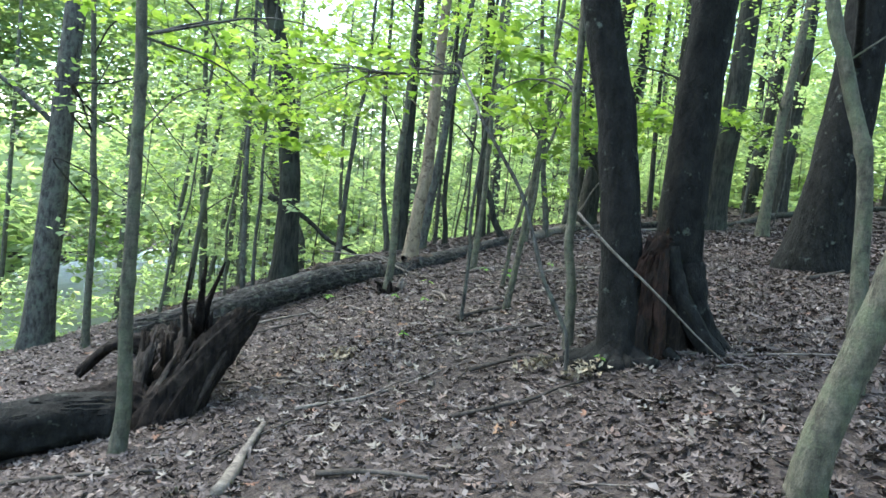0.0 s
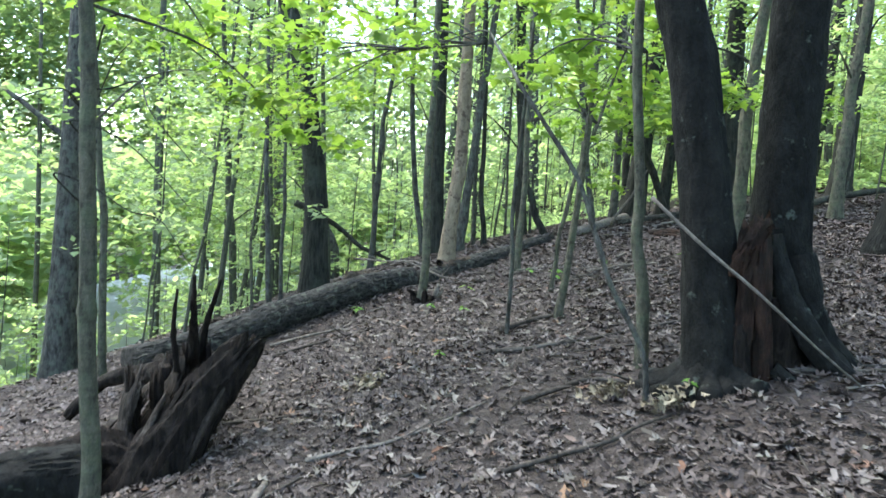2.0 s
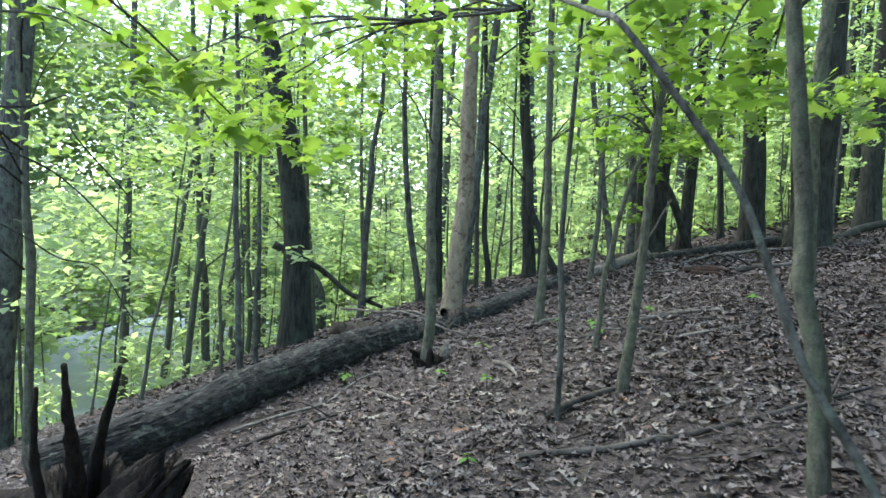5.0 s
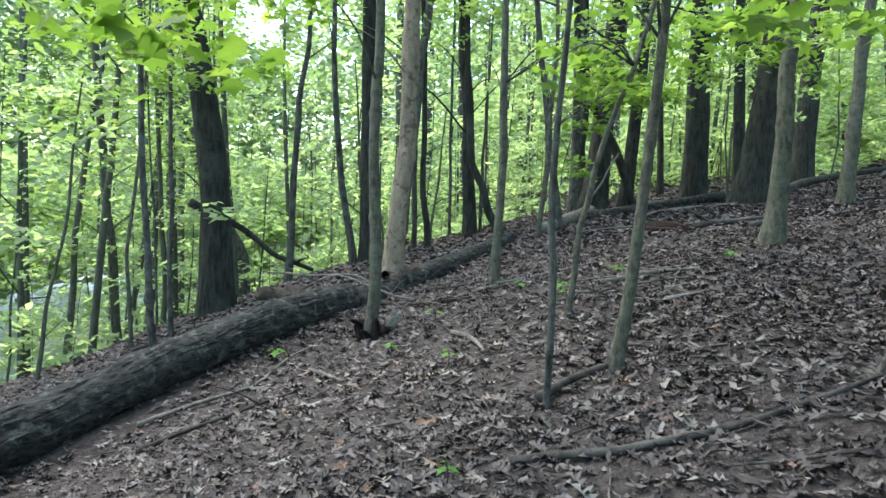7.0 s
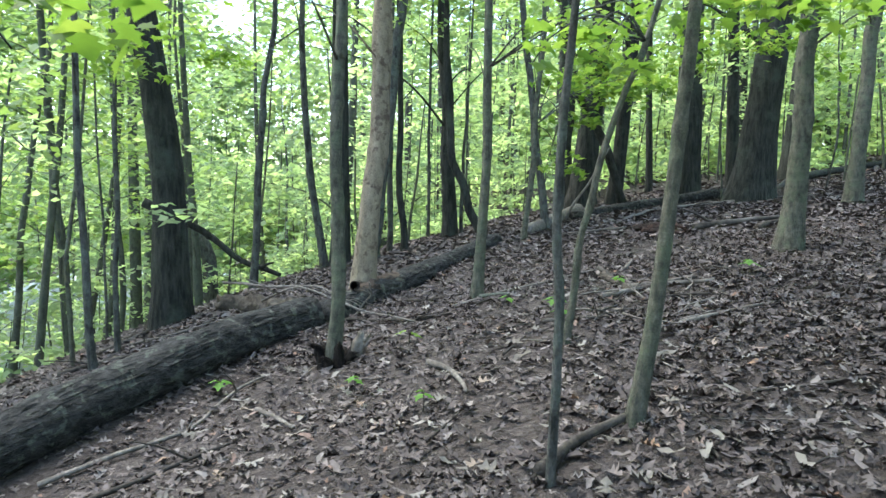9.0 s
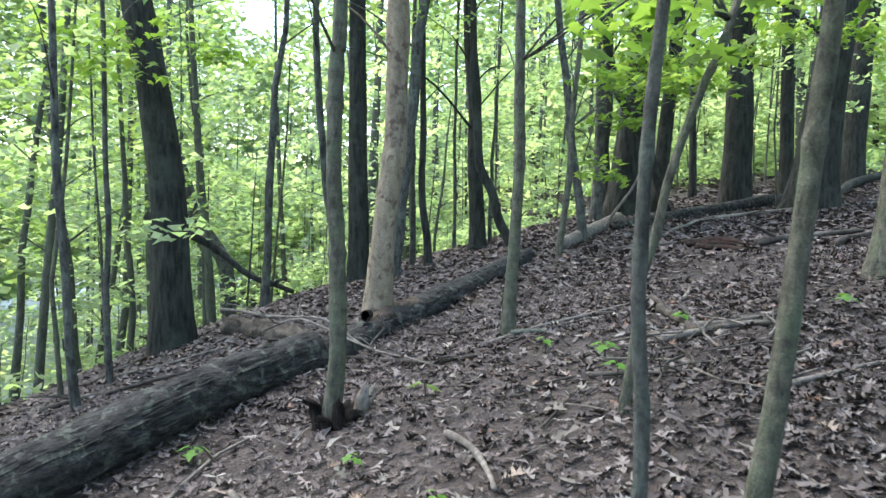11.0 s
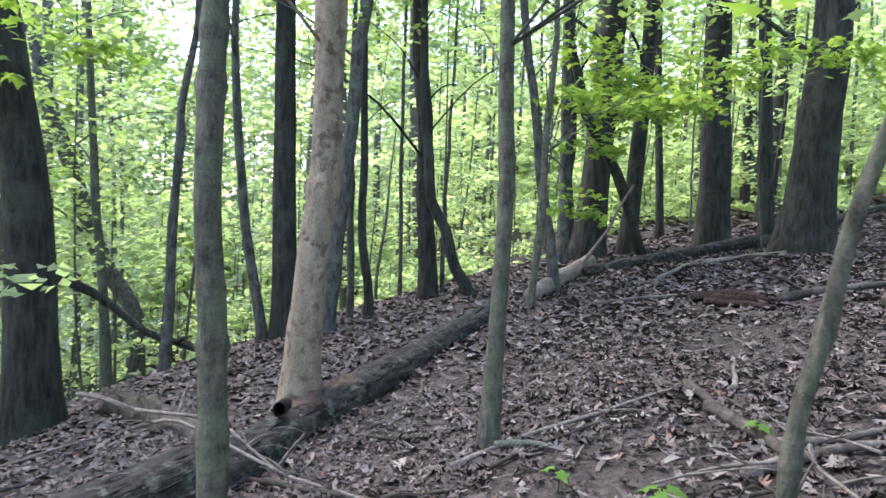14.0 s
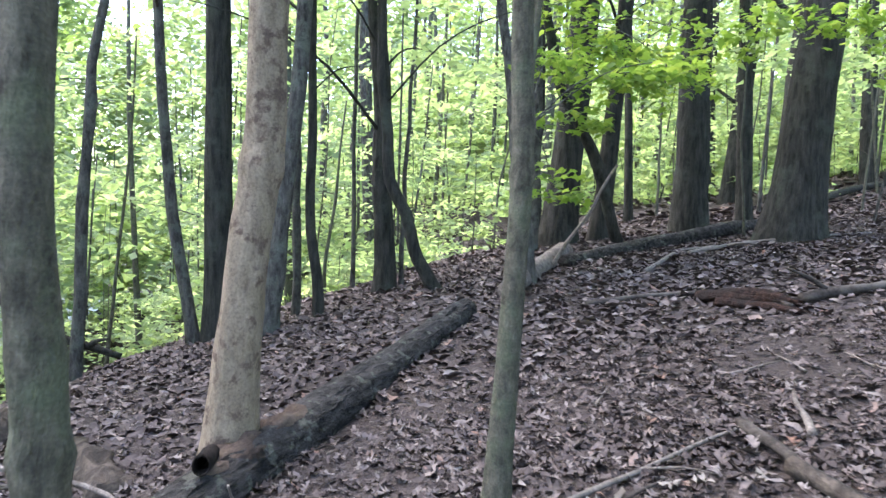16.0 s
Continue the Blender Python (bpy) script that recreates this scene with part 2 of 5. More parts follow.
# ---------------------------------------------------------------- the ground
def hillside(x, y):
    """Height of the slope, which rises to the east and falls into a valley to the west."""
    if x > 4:
        gx = 0.746 + 0.11 * (min(x, 45) - 4)
    elif x < -4:
        u = -4 - x
        gx = -1.162 - 0.36 * min(u, 14)
        if u > 36:
            gx += 0.28 * min(u - 36, 60)
    else:
        gx = 0.2386 * x - 0.013 * x * x
    along, off = (x + 3.5) * 0.579 + (y - 8.3) * 0.816, (x + 3.5) * 0.816 - (y - 8.3) * 0.579
    bank = 0.04 * math.exp(-min(40, (off / 0.4) ** 2)) * (1 + math.tanh(3 * (along + 0.5))) * (1 - math.tanh(3 * (along - 4.3)))
    mound = 0.07 * math.exp(-((x - 1.4) ** 2 + (y - 5.5) ** 2) / 0.8)
    # beyond the log the ground drops away to the valley
    beyond = -0.47 * (x + 3.5) + 0.882 * (y - 15.8) - 0.8
    drop = min(5.0, 0.3 * max(0.0, beyond)) * max(0.0, min(1.0, (7 - x) / 5))
    return -0.017 + gx + mound + bank - drop + 0.0253 * max(-20, min(y, 80))


def ground_z(x, y):
    bumps = 0.05 * noise.noise(Vector((x * 0.7, y * 0.7, 3.1))) + 0.022 * noise.noise(Vector((x * 2.3, y * 2.3, 7.7)))
    fade = 1.0 if abs(x) < 6 else 1.6
    return hillside(x, y) + bumps * fade


def axis_values(dense_lo, dense_hi, step, far):
    """Grid lines: even steps in the middle, growing outward."""
    vals = list(np.arange(dense_lo, dense_hi + 1e-6, step))
    s, v = step, dense_hi
    while v < far:
        s *= 1.25
        v += s
        vals.append(v)
    s, v = step, dense_lo
    while v > -far:
        s *= 1.25
        v -= s
        vals.insert(0, v)
    return vals


gx_lines, gy_lines = axis_values(-7, 9, 0.12, 420), axis_values(1, 22, 0.12, 420)
gverts = [(x, y, ground_z(x, y)) for y in gy_lines for x in gx_lines]
nx = len(gx_lines)
gfaces = [(j * nx + i, j * nx + i + 1, (j + 1) * nx + i + 1, (j + 1) * nx + i) for j in range(len(gy_lines) - 1) for i in range(nx - 1)]
ground = new("ground", mesh_from("ground", gverts, gfaces, SOIL))
tagged(ground, "sloping woodland floor of dark humus and trodden brown leaves", "ground", kind="structure")


# the river along the valley floor
rv, rf = [], []
for j in range(60):
    y = -20 + j * 2.0
    mid = -24 + 1.2 * math.sin(y * 0.08)
    for x in (mid - 14 - noise.noise(Vector((y * 0.2, 1, 0))), mid, mid + 5.2 + noise.noise(Vector((y * 0.2, 4, 0)))):
        rv.append((x, y, hillside(-22, y) + 0.16))
for j in range(59):
    rf += [(j * 3, j * 3 + 1, j * 3 + 4, j * 3 + 3), (j * 3 + 1, j * 3 + 2, j * 3 + 5, j * 3 + 4)]
tagged(new("water", mesh_from("water", rv, rf, RIVER)), "river on the valley floor below the wood, coloured pale like reflected sky", "river", kind="structure")


# ---------------------------------------------------------------- leaf shapes
def oak_leaf():
    """A lobed, curled dead leaf about one unit long, as a fan round its midrib."""
    half = ((0.0, 0.02), (0.17, 0.17), (0.28, 0.06), (0.45, 0.33), (0.57, 0.08), (0.74, 0.27), (0.8, 0.07), (1.0, 0.0))
    rim = [(x, y) for x, y in half] + [(x, -y) for x, y in half[-2::-1]]
    return rim


def curled(rim, curl, bend):
    """Fan triangles of a leaf outline, cupped across and bent along."""
    pts = [(0.5, 0.0)] + list(rim)
    v = [(x - 0.5, y, curl * (abs(y) ** 1.5) * 2.4 + bend * (x - 0.5) ** 2) for x, y in pts]
    n = len(rim)
    t = [(0, 1 + i, 1 + (i + 1) % n) for i in range(n)]
    return np.array(v), np.array(t)


def scatter_leaves(places, yaws, tilts, rolls, sizes, shapes):
    """Arrays of many leaves; shapes is a list of (verts, tris), chosen in turn."""
    V, T = [], []
    base = 0
    for s, (sv, st) in enumerate(shapes):
        pick = np.arange(len(places)) % len(shapes) == s
        p, a, b_, c, z = places[pick], yaws[pick], tilts[pick], rolls[pick], sizes[pick]
        ca, sa, cb, sb, cc, sc = np.cos(a), np.sin(a), np.cos(b_), np.sin(b_), np.cos(c), np.sin(c)
        R = np.empty((len(p), 3, 3))
        R[:, 0, 0], R[:, 0, 1], R[:, 0, 2] = ca * cb, ca * sb * sc - sa * cc, ca * sb * cc + sa * sc
        R[:, 1, 0], R[:, 1, 1], R[:, 1, 2] = sa * cb, sa * sb * sc + ca * cc, sa * sb * cc - ca * sc
        R[:, 2, 0], R[:, 2, 1], R[:, 2, 2] = -sb, cb * sc, cb * cc
        w = np.einsum("nij,vj->nvi", R, sv) * z[:, None, None] + p[:, None, :]
        V.append(w.reshape(-1, 3))
        idx = np.arange(len(p))[:, None, None] * len(sv) + st[None] + base
        T.append(idx.reshape(-1, 3))
        base += len(p) * len(sv)
    return np.concatenate(V), np.concatenate(T)


rng = np.random.default_rng(7)
FRAGMENT = ((0, 0.06), (0.35, 0.2), (0.6, 0.05), (0.95, 0.13), (1, -0.08), (0.5, -0.17), (0.2, -0.05))
DEAD = [curled(oak_leaf(), 0.4, -0.2), curled(FRAGMENT, 0.3, 0.4), curled(oak_leaf(), -0.3, 0.3), curled(FRAGMENT, 0.7, -0.3), curled(oak_leaf(), 0.7, 0.15)]

RAGGED = [curled(((0, 0.02), (0.3, 0.3), (0.55, 0.1), (0.75, 0.26), (1, 0), (0.7, -0.24), (0.35, -0.28)), c, e) for c, e in ((0.4, -0.2), (-0.3, 0.3), (0.6, 0.2))]


def litter(name, x0, x1, y0, y1, count, size, label, shapes=None):
    xs, ys = rng.uniform(x0, x1, count * 2), rng.uniform(y0, y1, count * 2)
    keep = np.array([noise.noise(Vector((x * 0.55, y * 0.55, 1.3))) * 0.5 + noise.noise(Vector((x * 1.7, y * 1.7, 5.3))) * 0.45 for x, y in zip(xs, ys)])
    order = np.argsort(-(keep + rng.normal(0, 0.55, len(keep))))[:count]
    xs, ys = xs[order], ys[order]
    zs = np.array([ground_z(x, y) for x, y in zip(xs, ys)]) + rng.uniform(0.006, 0.028, count)
    v, t = scatter_leaves(np.stack([xs, ys, zs], 1), rng.uniform(0, 6.28, count), rng.normal(0, 0.24, count), rng.normal(0, 0.24, count), size[0] + (size[1] - size[0]) * rng.uniform(0, 1, count) ** 1.8, shapes or DEAD)
    ob = new(name, mesh_numpy(name, v, t, LITTER))
    return tagged(ob, label, "leaf litter", kind="stuff")


litter("leaf_litter", -4.5, 5.5, 2.0, 13.5, 68000, (0.032, 0.125), "dry curled oak and maple leaves strewn over the woodland floor")
litter("leaf_litter", -4.5, 14, 13.5, 23.5, 66000, (0.05, 0.15), "dry brown leaves strewn between the tree trunks uphill", RAGGED)
litter("leaf_litter", -18.5, -4.3, 5, 22, 20000, (0.07, 0.16), "brown leaf litter on the slope falling to the valley", RAGGED)
litter("leaf_litter", 5.4, 11, 5, 13.6, 15000, (0.06, 0.13), "dry brown leaves strewn around the huge tree uphill", RAGGED)
litter("leaf_litter", -11, 12, -7, 3.0, 9000, (0.06, 0.14), "dry brown leaves strewn round the start of the path", RAGGED)
litter("leaf_litter", -9.5, -3.4, 3.5, 14, 8000, (0.05, 0.11), "dry brown leaves strewn below the broken stump", RAGGED)
litter("leaf_litter", 4.6, 9, 3.5, 12, 8000, (0.05, 0.1), "dry brown leaves strewn uphill of the twin tree", RAGGED)

n_far = 26000
lx, ly = rng.uniform(-17.5, 34, n_far), rng.uniform(22, 60, n_far)
lz = np.array([ground_z(a, c) + 0.03 for a, c in zip(lx, ly)])
FLAT = [(np.array([(-0.5, 0, 0), (0, 0.35, 0.05), (0.5, 0, 0), (0, -0.35, 0.05)]), np.array([(0, 2, 1), (0, 3, 2)]))]
v, t = scatter_leaves(np.stack([lx, ly, lz], 1), rng.uniform(0, 6.28, n_far), rng.normal(0, 0.25, n_far), rng.normal(0, 0.25, n_far), rng.uniform(0.15, 0.3, n_far), FLAT)
tagged(new("leaf_litter", mesh_numpy("leaf_litter", v, t, LITTER)), "brown leaf litter deeper in the wood", "leaf litter", kind="stuff")

# ---------------------------------------------------------------- trees
def maple(fold):
    rim = [(0, 0.02), (0.05, 0.3), (0.3, 0.22), (0.42, 0.5), (0.58, 0.22), (1.0, 0.0), (0.58, -0.22), (0.42, -0.5), (0.3, -0.22), (0.05, -0.3)]
    pts = [(0.35, 0.0)] + rim
    v = [(x - 0.35, y, -fold * abs(y) - 0.25 * x * x) for x, y in pts]
    n = len(rim)
    return np.array(v), np.array([(0, 1 + i, 1 + (i + 1) % n) for i in range(n)])


def simple_leaf(fold):
    v = np.array([(-0.5, 0, 0), (0.0, 0.36, -fold), (0.55, 0, -0.08), (0.0, -0.36, -fold)])
    return v, np.array([(0, 2, 1), (0, 3, 2)])


MAPLE = [maple(0.15), maple(0.35), maple(0.02)]
SIMPLE = [simple_leaf(0.08), simple_leaf(0.2), simple_leaf(-0.1)]
GAP_FROM, GAP_DIR = np.array((-0.3, 5.0, 1.5)), np.array((-0.185, 0.955, 0.225))
GAP_DIR = GAP_DIR / np.linalg.norm(GAP_DIR)


def spray_cloud(centres, per, spread, size, shapes, thin=0.18):
    """Flat, drooping sprays of leaves about each centre. The crowns leave one hole in the canopy open."""
    centres = np.asarray(centres, float)
    n = len(centres) * per
    c = np.repeat(centres, per, 0)
    a, r = rng.uniform(0, 6.28, n), np.sqrt(rng.uniform(0, 1, n))
    sp = np.repeat(rng.uniform(0.6, 1.25, len(centres)) * spread, per)
    off = np.stack([np.cos(a) * r * sp, np.sin(a) * r * sp, rng.normal(0, thin, n) * sp - 0.25 * r * r * sp], 1)
    p = c + off
    far = np.linalg.norm(p - GAP_FROM, axis=1)
    dirs = (p - GAP_FROM) / far[:, None]
    ang = np.arccos(np.clip(dirs @ GAP_DIR, -1, 1))
    p = p[(ang > 0.042 + 0.02 * rng.normal(0, 1, n)) | (far < 9)]
    n = len(p)
    return scatter_leaves(p, rng.uniform(0, 6.28, n), rng.normal(0.1, 0.35, n), rng.normal(0, 0.35, n), rng.uniform(size * 0.7, size * 1.3, n), shapes)


def crown_centres(x, y, z0, z1, radius, n, low=1.0):
    """Spray centres of a layered crown, wider low down."""
    h = rng.uniform(0, 1, n) ** low
    a = rng.uniform(0, 6.28, n)
    r = radius * np.sqrt(rng.uniform(0.02, 1, n)) * (1.05 - 0.5 * h)
    return np.stack([x + np.cos(a) * r, y + np.sin(a) * r, z0 + (z1 - z0) * h], 1)


BIRTHS = [0]


def tree(kind, label, x, y, radius, path, height, mat, flare=1.25, limbs=3, limb_from=0.35, crown=None, taper=0.35, sides=12, group=""):
    """A tree: a tapered, flared trunk through the given bends (metres from its foot), limbs, and a crown of leaf sprays.
    crown: (z0, z1, spread, sprays, leaves a spray, leaf size, material, shapes) with heights above the foot."""
    BIRTHS[0] += 1
    seed = BIRTHS[0]
    rnd = random.Random(seed)
    z = ground_z(x, y)
    root = new(kind)
    root.location = (x, y, z)
    tagged(root, label, "sapling" if kind == "sapling" else "tree", group)
    pts = [Vector((0, 0, -0.25))] + [Vector((0, 0, 0))] + [Vector(p) for p in path]
    slim = radius < 0.13 and y < 24
    if slim:
        bends = [pts[0]]
        for a, c in zip(pts, pts[1:]):
            if (c - a).length > 0.5:
                for s in ((0.3, 0.7) if (c - a).length > 1.4 else (0.5,)):
                    bends.append(a.lerp(c, s + rnd.uniform(-0.1, 0.1)) + Vector((rnd.uniform(-1, 1), rnd.uniform(-1, 1), 0)) * (0.3 * radius + 0.014))
            bends.append(c)
        pts = bends
    knots = [(rnd.uniform(0.3, 4.5), rnd.uniform(0.1, 0.28), rnd.uniform(0.02, 0.06)) for _ in range(5)] if slim else []
    last, before = pts[-1], pts[-2]
    d = (last - before).normalized()
    d = (d + Vector((0, 0, 0.7))).normalized()
    if last.z < height:
        grow = (height - last.z) / max(d.z, 0.3)
        for k in (0.5, 1.0):
            pts.append(last + d * grow * k + Vector((rnd.uniform(-1, 1), rnd.uniform(-1, 1), 0)) * 0.02 * grow)

    total = sum((b_ - a).length for a, b_ in zip(pts, pts[1:]))

    def r_at(u):
        h = u * total - 0.25
        fl = 1 + (flare - 1) * math.exp(-max(h, 0) / (1.6 * radius + 0.12))
        fl *= 1 + sum(a * math.exp(-((h - at) / wd) ** 2) for at, a, wd in knots)
        return radius * fl * (1.0 - (1 - taper) * max(0.0, u) ** 1.1)

    v, f = tube(pts, r_at, sides, 90 if slim and y < 16 else 26 if height > 5 else 16, 0.05 if radius < 0.1 else 0.07, seed, 1.2)
    part("trunk", mesh_from("trunk", v, f, mat), root)
    smooth = smooth_path(pts, 40)
    for k in range(limbs):
        u = limb_from + (0.95 - limb_from) * (k + rnd.random() * 0.8) / max(limbs, 1)
        c = smooth[min(int(u * (len(smooth) - 1)), len(smooth) - 2)]
        a = rnd.uniform(0, 6.28)
        ln = rnd.uniform(0.8, 1.9) * (0.5 + 2.2 * min(radius, 0.25) * 3)
        rr = radius * rnd.uniform(0.12, 0.24)
        out = Vector((math.cos(a), math.sin(a), 0))
        q = [c, c + out * ln * 0.4 + Vector((0, 0, ln * 0.3)), c + out * ln * 0.8 + Vector((0, 0, ln * 0.42)), c + out * ln * 1.2 + Vector((rnd.uniform(-0.2, 0.2), 0, ln * 0.45))]
        lv, lf = tube(q, lambda t, rr=rr: rr * (1 - 0.85 * t), 6, 9, 0.08, seed + k)
        part("branch", mesh_from("branch", lv, lf, mat), root)
    if crown:
        z0, z1, spread, sprays, per, size, lmat, shapes = crown
        tip = smooth[-1]
        cc = crown_centres(tip.x * 0.7, tip.y * 0.7, z0, z1, spread, int(sprays * (1.25 if 9 < y < 24 else 1.15)), 1.5 if y > 24 else 1.0)
        # sprays above the line of sight are thinned to let light down
        high = cc[:, 2] > 2.5 + 0.34 * max(math.hypot(x, y), 6)
        cc = cc[~high | (rng.uniform(0, 1, len(cc)) < 0.12)]
        if not len(cc):
            return root
        lv, lt = spray_cloud(cc + np.array((x, y, z)), per, max(0.35, spread * 0.36), size, shapes)
        me = mesh_numpy("crown", lv - np.array((x, y, z)), lt, lmat)
        part("crown", me, root, "yellow-green leaves in flat drooping sprays")["kind"] = "stuff"
    return root


def understory(z0=2.6, z1=6.5, spread=2.0, sprays=26, per=34, size=0.11, mat=LEAF_MID, shapes=SIMPLE):
    return (z0, z1, spread, sprays, per, size, mat, shapes)


BIG = "tall dark-barked forest tree on the leafy slope"
SAP = "slender grey-barked sapling rising from leaf litter"
DOWN = "slim grey-brown tree growing on the slope below the log"

# beside the path, first stretch
STRAIGHT = tree("sapling", "straight grey-green sapling beside the broken stump", -2.04, 4.83, 0.052, [(-0.01, 0, 1.59), (-0.05, -0.02, 3.07)], 6, BARK_GREY, limbs=2, limb_from=0.55, crown=understory(3.4, 6, 1.6, 14, 30, 0.11, LEAF_NEAR, MAPLE))
BY_FOOT = tree("sapling", "grey sapling curving from the foot of the twin tree", 1.15, 5.91, 0.042, [(-0.08, 0.03, 0.85), (-0.16, 0.05, 2.36)], 5.5, BARK_GREY, limbs=2, limb_from=0.6, crown=understory(3.2, 5.5, 1.3, 10, 30, 0.11, LEAF_NEAR, MAPLE))
ARCH = tree("sapling", "thin bent sapling leaning over the path in an arch", 1.03, 5.22, 0.018, [(-0.04, 0.0, 0.3), (-0.23, 0.08, 0.67), (-0.44, 0.16, 1.26), (-0.81, 0.29, 1.82), (-1.05, 1.9, 2.5), (-1.6, 2.2, 2.4)], 2.0, BARK_MID, flare=1.1, limbs=0, taper=0.3, sides=8)
tree("sapling", "leaning pale grey-green sapling with ringed bark close by", 1.69, 3.04, 0.078, [(0.1, -0.05, 0.6), (0.19, -0.1, 1.02), (0.45, -0.2, 2.1)], 5, BARK_GREY, limbs=1, limb_from=0.7, crown=understory(3.2, 5.0, 1.4, 10, 30, 0.11, LEAF_NEAR, MAPLE))
tree("sapling", "slim grey sapling standing behind the leaning one", 2.58, 4.28, 0.055, [(-0.09, 0.06, 1.37), (-0.26, 0.16, 2.04), (-0.35, 0.21, 2.38)], 6, BARK_GREY, limbs=2, limb_from=0.6, crown=understory(3.6, 6, 1.5, 10, 30, 0.11, LEAF_NEAR, MAPLE))
# its crown stands above the view, added only for its shade
tree("tree", "huge black-barked tree with a flaring root foot", 5.2, 9.89, 0.35, [(0.11, -0.06, 1.78), (0.2, -0.07, 3.65)], 13, BARK_TWIN, flare=1.55, limbs=4, limb_from=0.5, sides=20, crown=(7.5, 13, 4.5, 60, 40, 0.16, LEAF_MID, SIMPLE))

# along the log
DARK_BY_LOG = tree("tree", "dark straight tree standing behind the fallen log", -3.25, 15.54, 0.245, [(-0.06, -0.04, 2.22), (-0.42, -0.08, 4.55), (-0.85, -0.1, 6.2)], 12, BARK_DARK, flare=1.45, limbs=4, limb_from=0.5, sides=18, crown=understory(6, 11, 3, 26, 30, 0.14))
tree("sapling", "grey-brown sapling beside a rotten stub at the log", -0.69, 10.5, 0.057, [(0.03, 0, 1.15), (0.04, 0, 2.6)], 7, BARK_GREY, flare=1.3, limbs=2, limb_from=0.6, crown=understory(4, 7, 1.8, 14, 30))
tree("tree", "dark slender tree behind the pale barkless trunk", -0.94, 17.36, 0.165, [(-0.06, 0, 4.17)], 11, BARK_DARK, flare=1.4, limbs=3, limb_from=0.6, sides=14, crown=understory(5.5, 10, 2.6, 20, 30, 0.13))
tree("dead_tree", "dead pale tree with flaking bark beside the log", -0.5, 13.02, 0.125, [(0.1, 0, 1.32), (0.17, 0.01, 2.63)], 9, BARK_PALE, flare=1.45, limbs=2, limb_from=0.6, sides=18)
tree("tree", "smooth grey tree leaning behind the pale trunk", -0.42, 16.94, 0.105, [(0.26, 0, 2.32), (0.43, 0.01, 4.02)], 9, BARK_MID, flare=1.5, limbs=3, limb_from=0.6, crown=understory(4.5, 8.5, 2.2, 16, 30, 0.13))
tree("sapling", "dark crooked sapling behind the log", 0.15, 17.26, 0.062, [(-0.12, 0.01, 1.52), (-0.14, 0.01, 3.55)], 8, BARK_DARK, limbs=2, limb_from=0.55, crown=understory(4, 8, 2, 14, 30, 0.13))
tree("sapling", SAP, -0.1, 17.63, 0.05, [(0, 0, 1.8), (-0.03, 0, 3.39)], 7, BARK_MID, limbs=2, limb_from=0.55, crown=understory(4, 7, 2, 14, 30, 0.13))
tree("tree", "dark forked tree beyond the end of the log", 0.99, 18.03, 0.125, [(-0.06, 0.01, 1.77), (-0.21, 0.03, 4.07)], 11, BARK_DARK, flare=1.4, limbs=4, limb_from=0.45, sides=14, crown=understory(3.6, 9, 2.6, 22, 30, 0.13))
tree("tree", "dark tree leaning strongly beyond the log", 1.5, 17.37, 0.08, [(-0.28, 0.05, 0.6), (-0.55, 0.11, 1.27), (-0.67, 0.13, 2.73)], 7, BARK_DARK, limbs=2, limb_from=0.6)
KNOTTED = tree("sapling", "straight grey sapling with a swollen knot beside the path", 0.6, 11.68, 0.05, [(0.06, -0.02, 1.38), (0.04, -0.01, 2.37)], 6.5, BARK_GREY, flare=1.5, limbs=2, limb_from=0.6, crown=understory(3.6, 6.5, 1.7, 14, 30, 0.11, LEAF_NEAR, MAPLE))
LEANING = tree("sapling", "slender sapling leaning uphill over the litter", 0.9, 9.57, 0.027, [(0.06, -0.02, 0.68), (0.17, -0.07, 1.23), (0.41, -0.15, 1.98)], 4.6, BARK_GREY, flare=1.3, limbs=1, limb_from=0.7, sides=9, crown=understory(2.6, 4.6, 1.1, 8, 26, 0.11, LEAF_NEAR, MAPLE))
BENT = tree("sapling", "ringed grey sapling bending uphill beside the path", 0.84, 8.13, 0.038, [(0.11, -0.04, 1.09), (0.17, -0.06, 1.91)], 5.5, BARK_GREY, flare=1.4, limbs=1, limb_from=0.7, sides=10, crown=understory(3, 5.5, 1.3, 9, 26, 0.11, LEAF_NEAR, MAPLE))
tree("sapling", "thin dark crooked sapling in the leaf litter", 0.33, 7.68, 0.022, [(0.01, 0, 0.4), (-0.01, 0, 1.04), (0.03, -0.01, 1.9)], 4.2, BARK_MID, flare=1.1, limbs=1, limb_from=0.7, sides=8, crown=understory(2.5, 4.2, 1.0, 7, 24, 0.11, LEAF_NEAR, MAPLE))
FORKED = tree("sapling", "thin forked sapling where the two logs meet", 1.87, 15.68, 0.046, [(0.11, -0.03, 1.16), (0.2, -0.06, 3.34)], 6.5, BARK_GREY, limbs=2, limb_from=0.5, crown=understory(3.2, 6.5, 1.7, 14, 30, 0.12))
UPHILL = tree("tree", "pale grey young tree with a rooty foot uphill", 3.66, 11.62, 0.1, [(0.05, -0.03, 1.31), (0.08, -0.05, 2.37)], 8, BARK_GREY, flare=1.6, limbs=2, limb_from=0.6, sides=14, crown=understory(4, 8, 2, 16, 30, 0.12))
tree("tree", "grey young tree high on the slope", 6.68, 15.02, 0.115, [(0.06, -0.05, 1.77), (0.12, -0.09, 2.97)], 8, BARK_GREY, flare=1.4, limbs=2, limb_from=0.6, sides=12, crown=understory(4, 8, 2, 16, 30, 0.12))

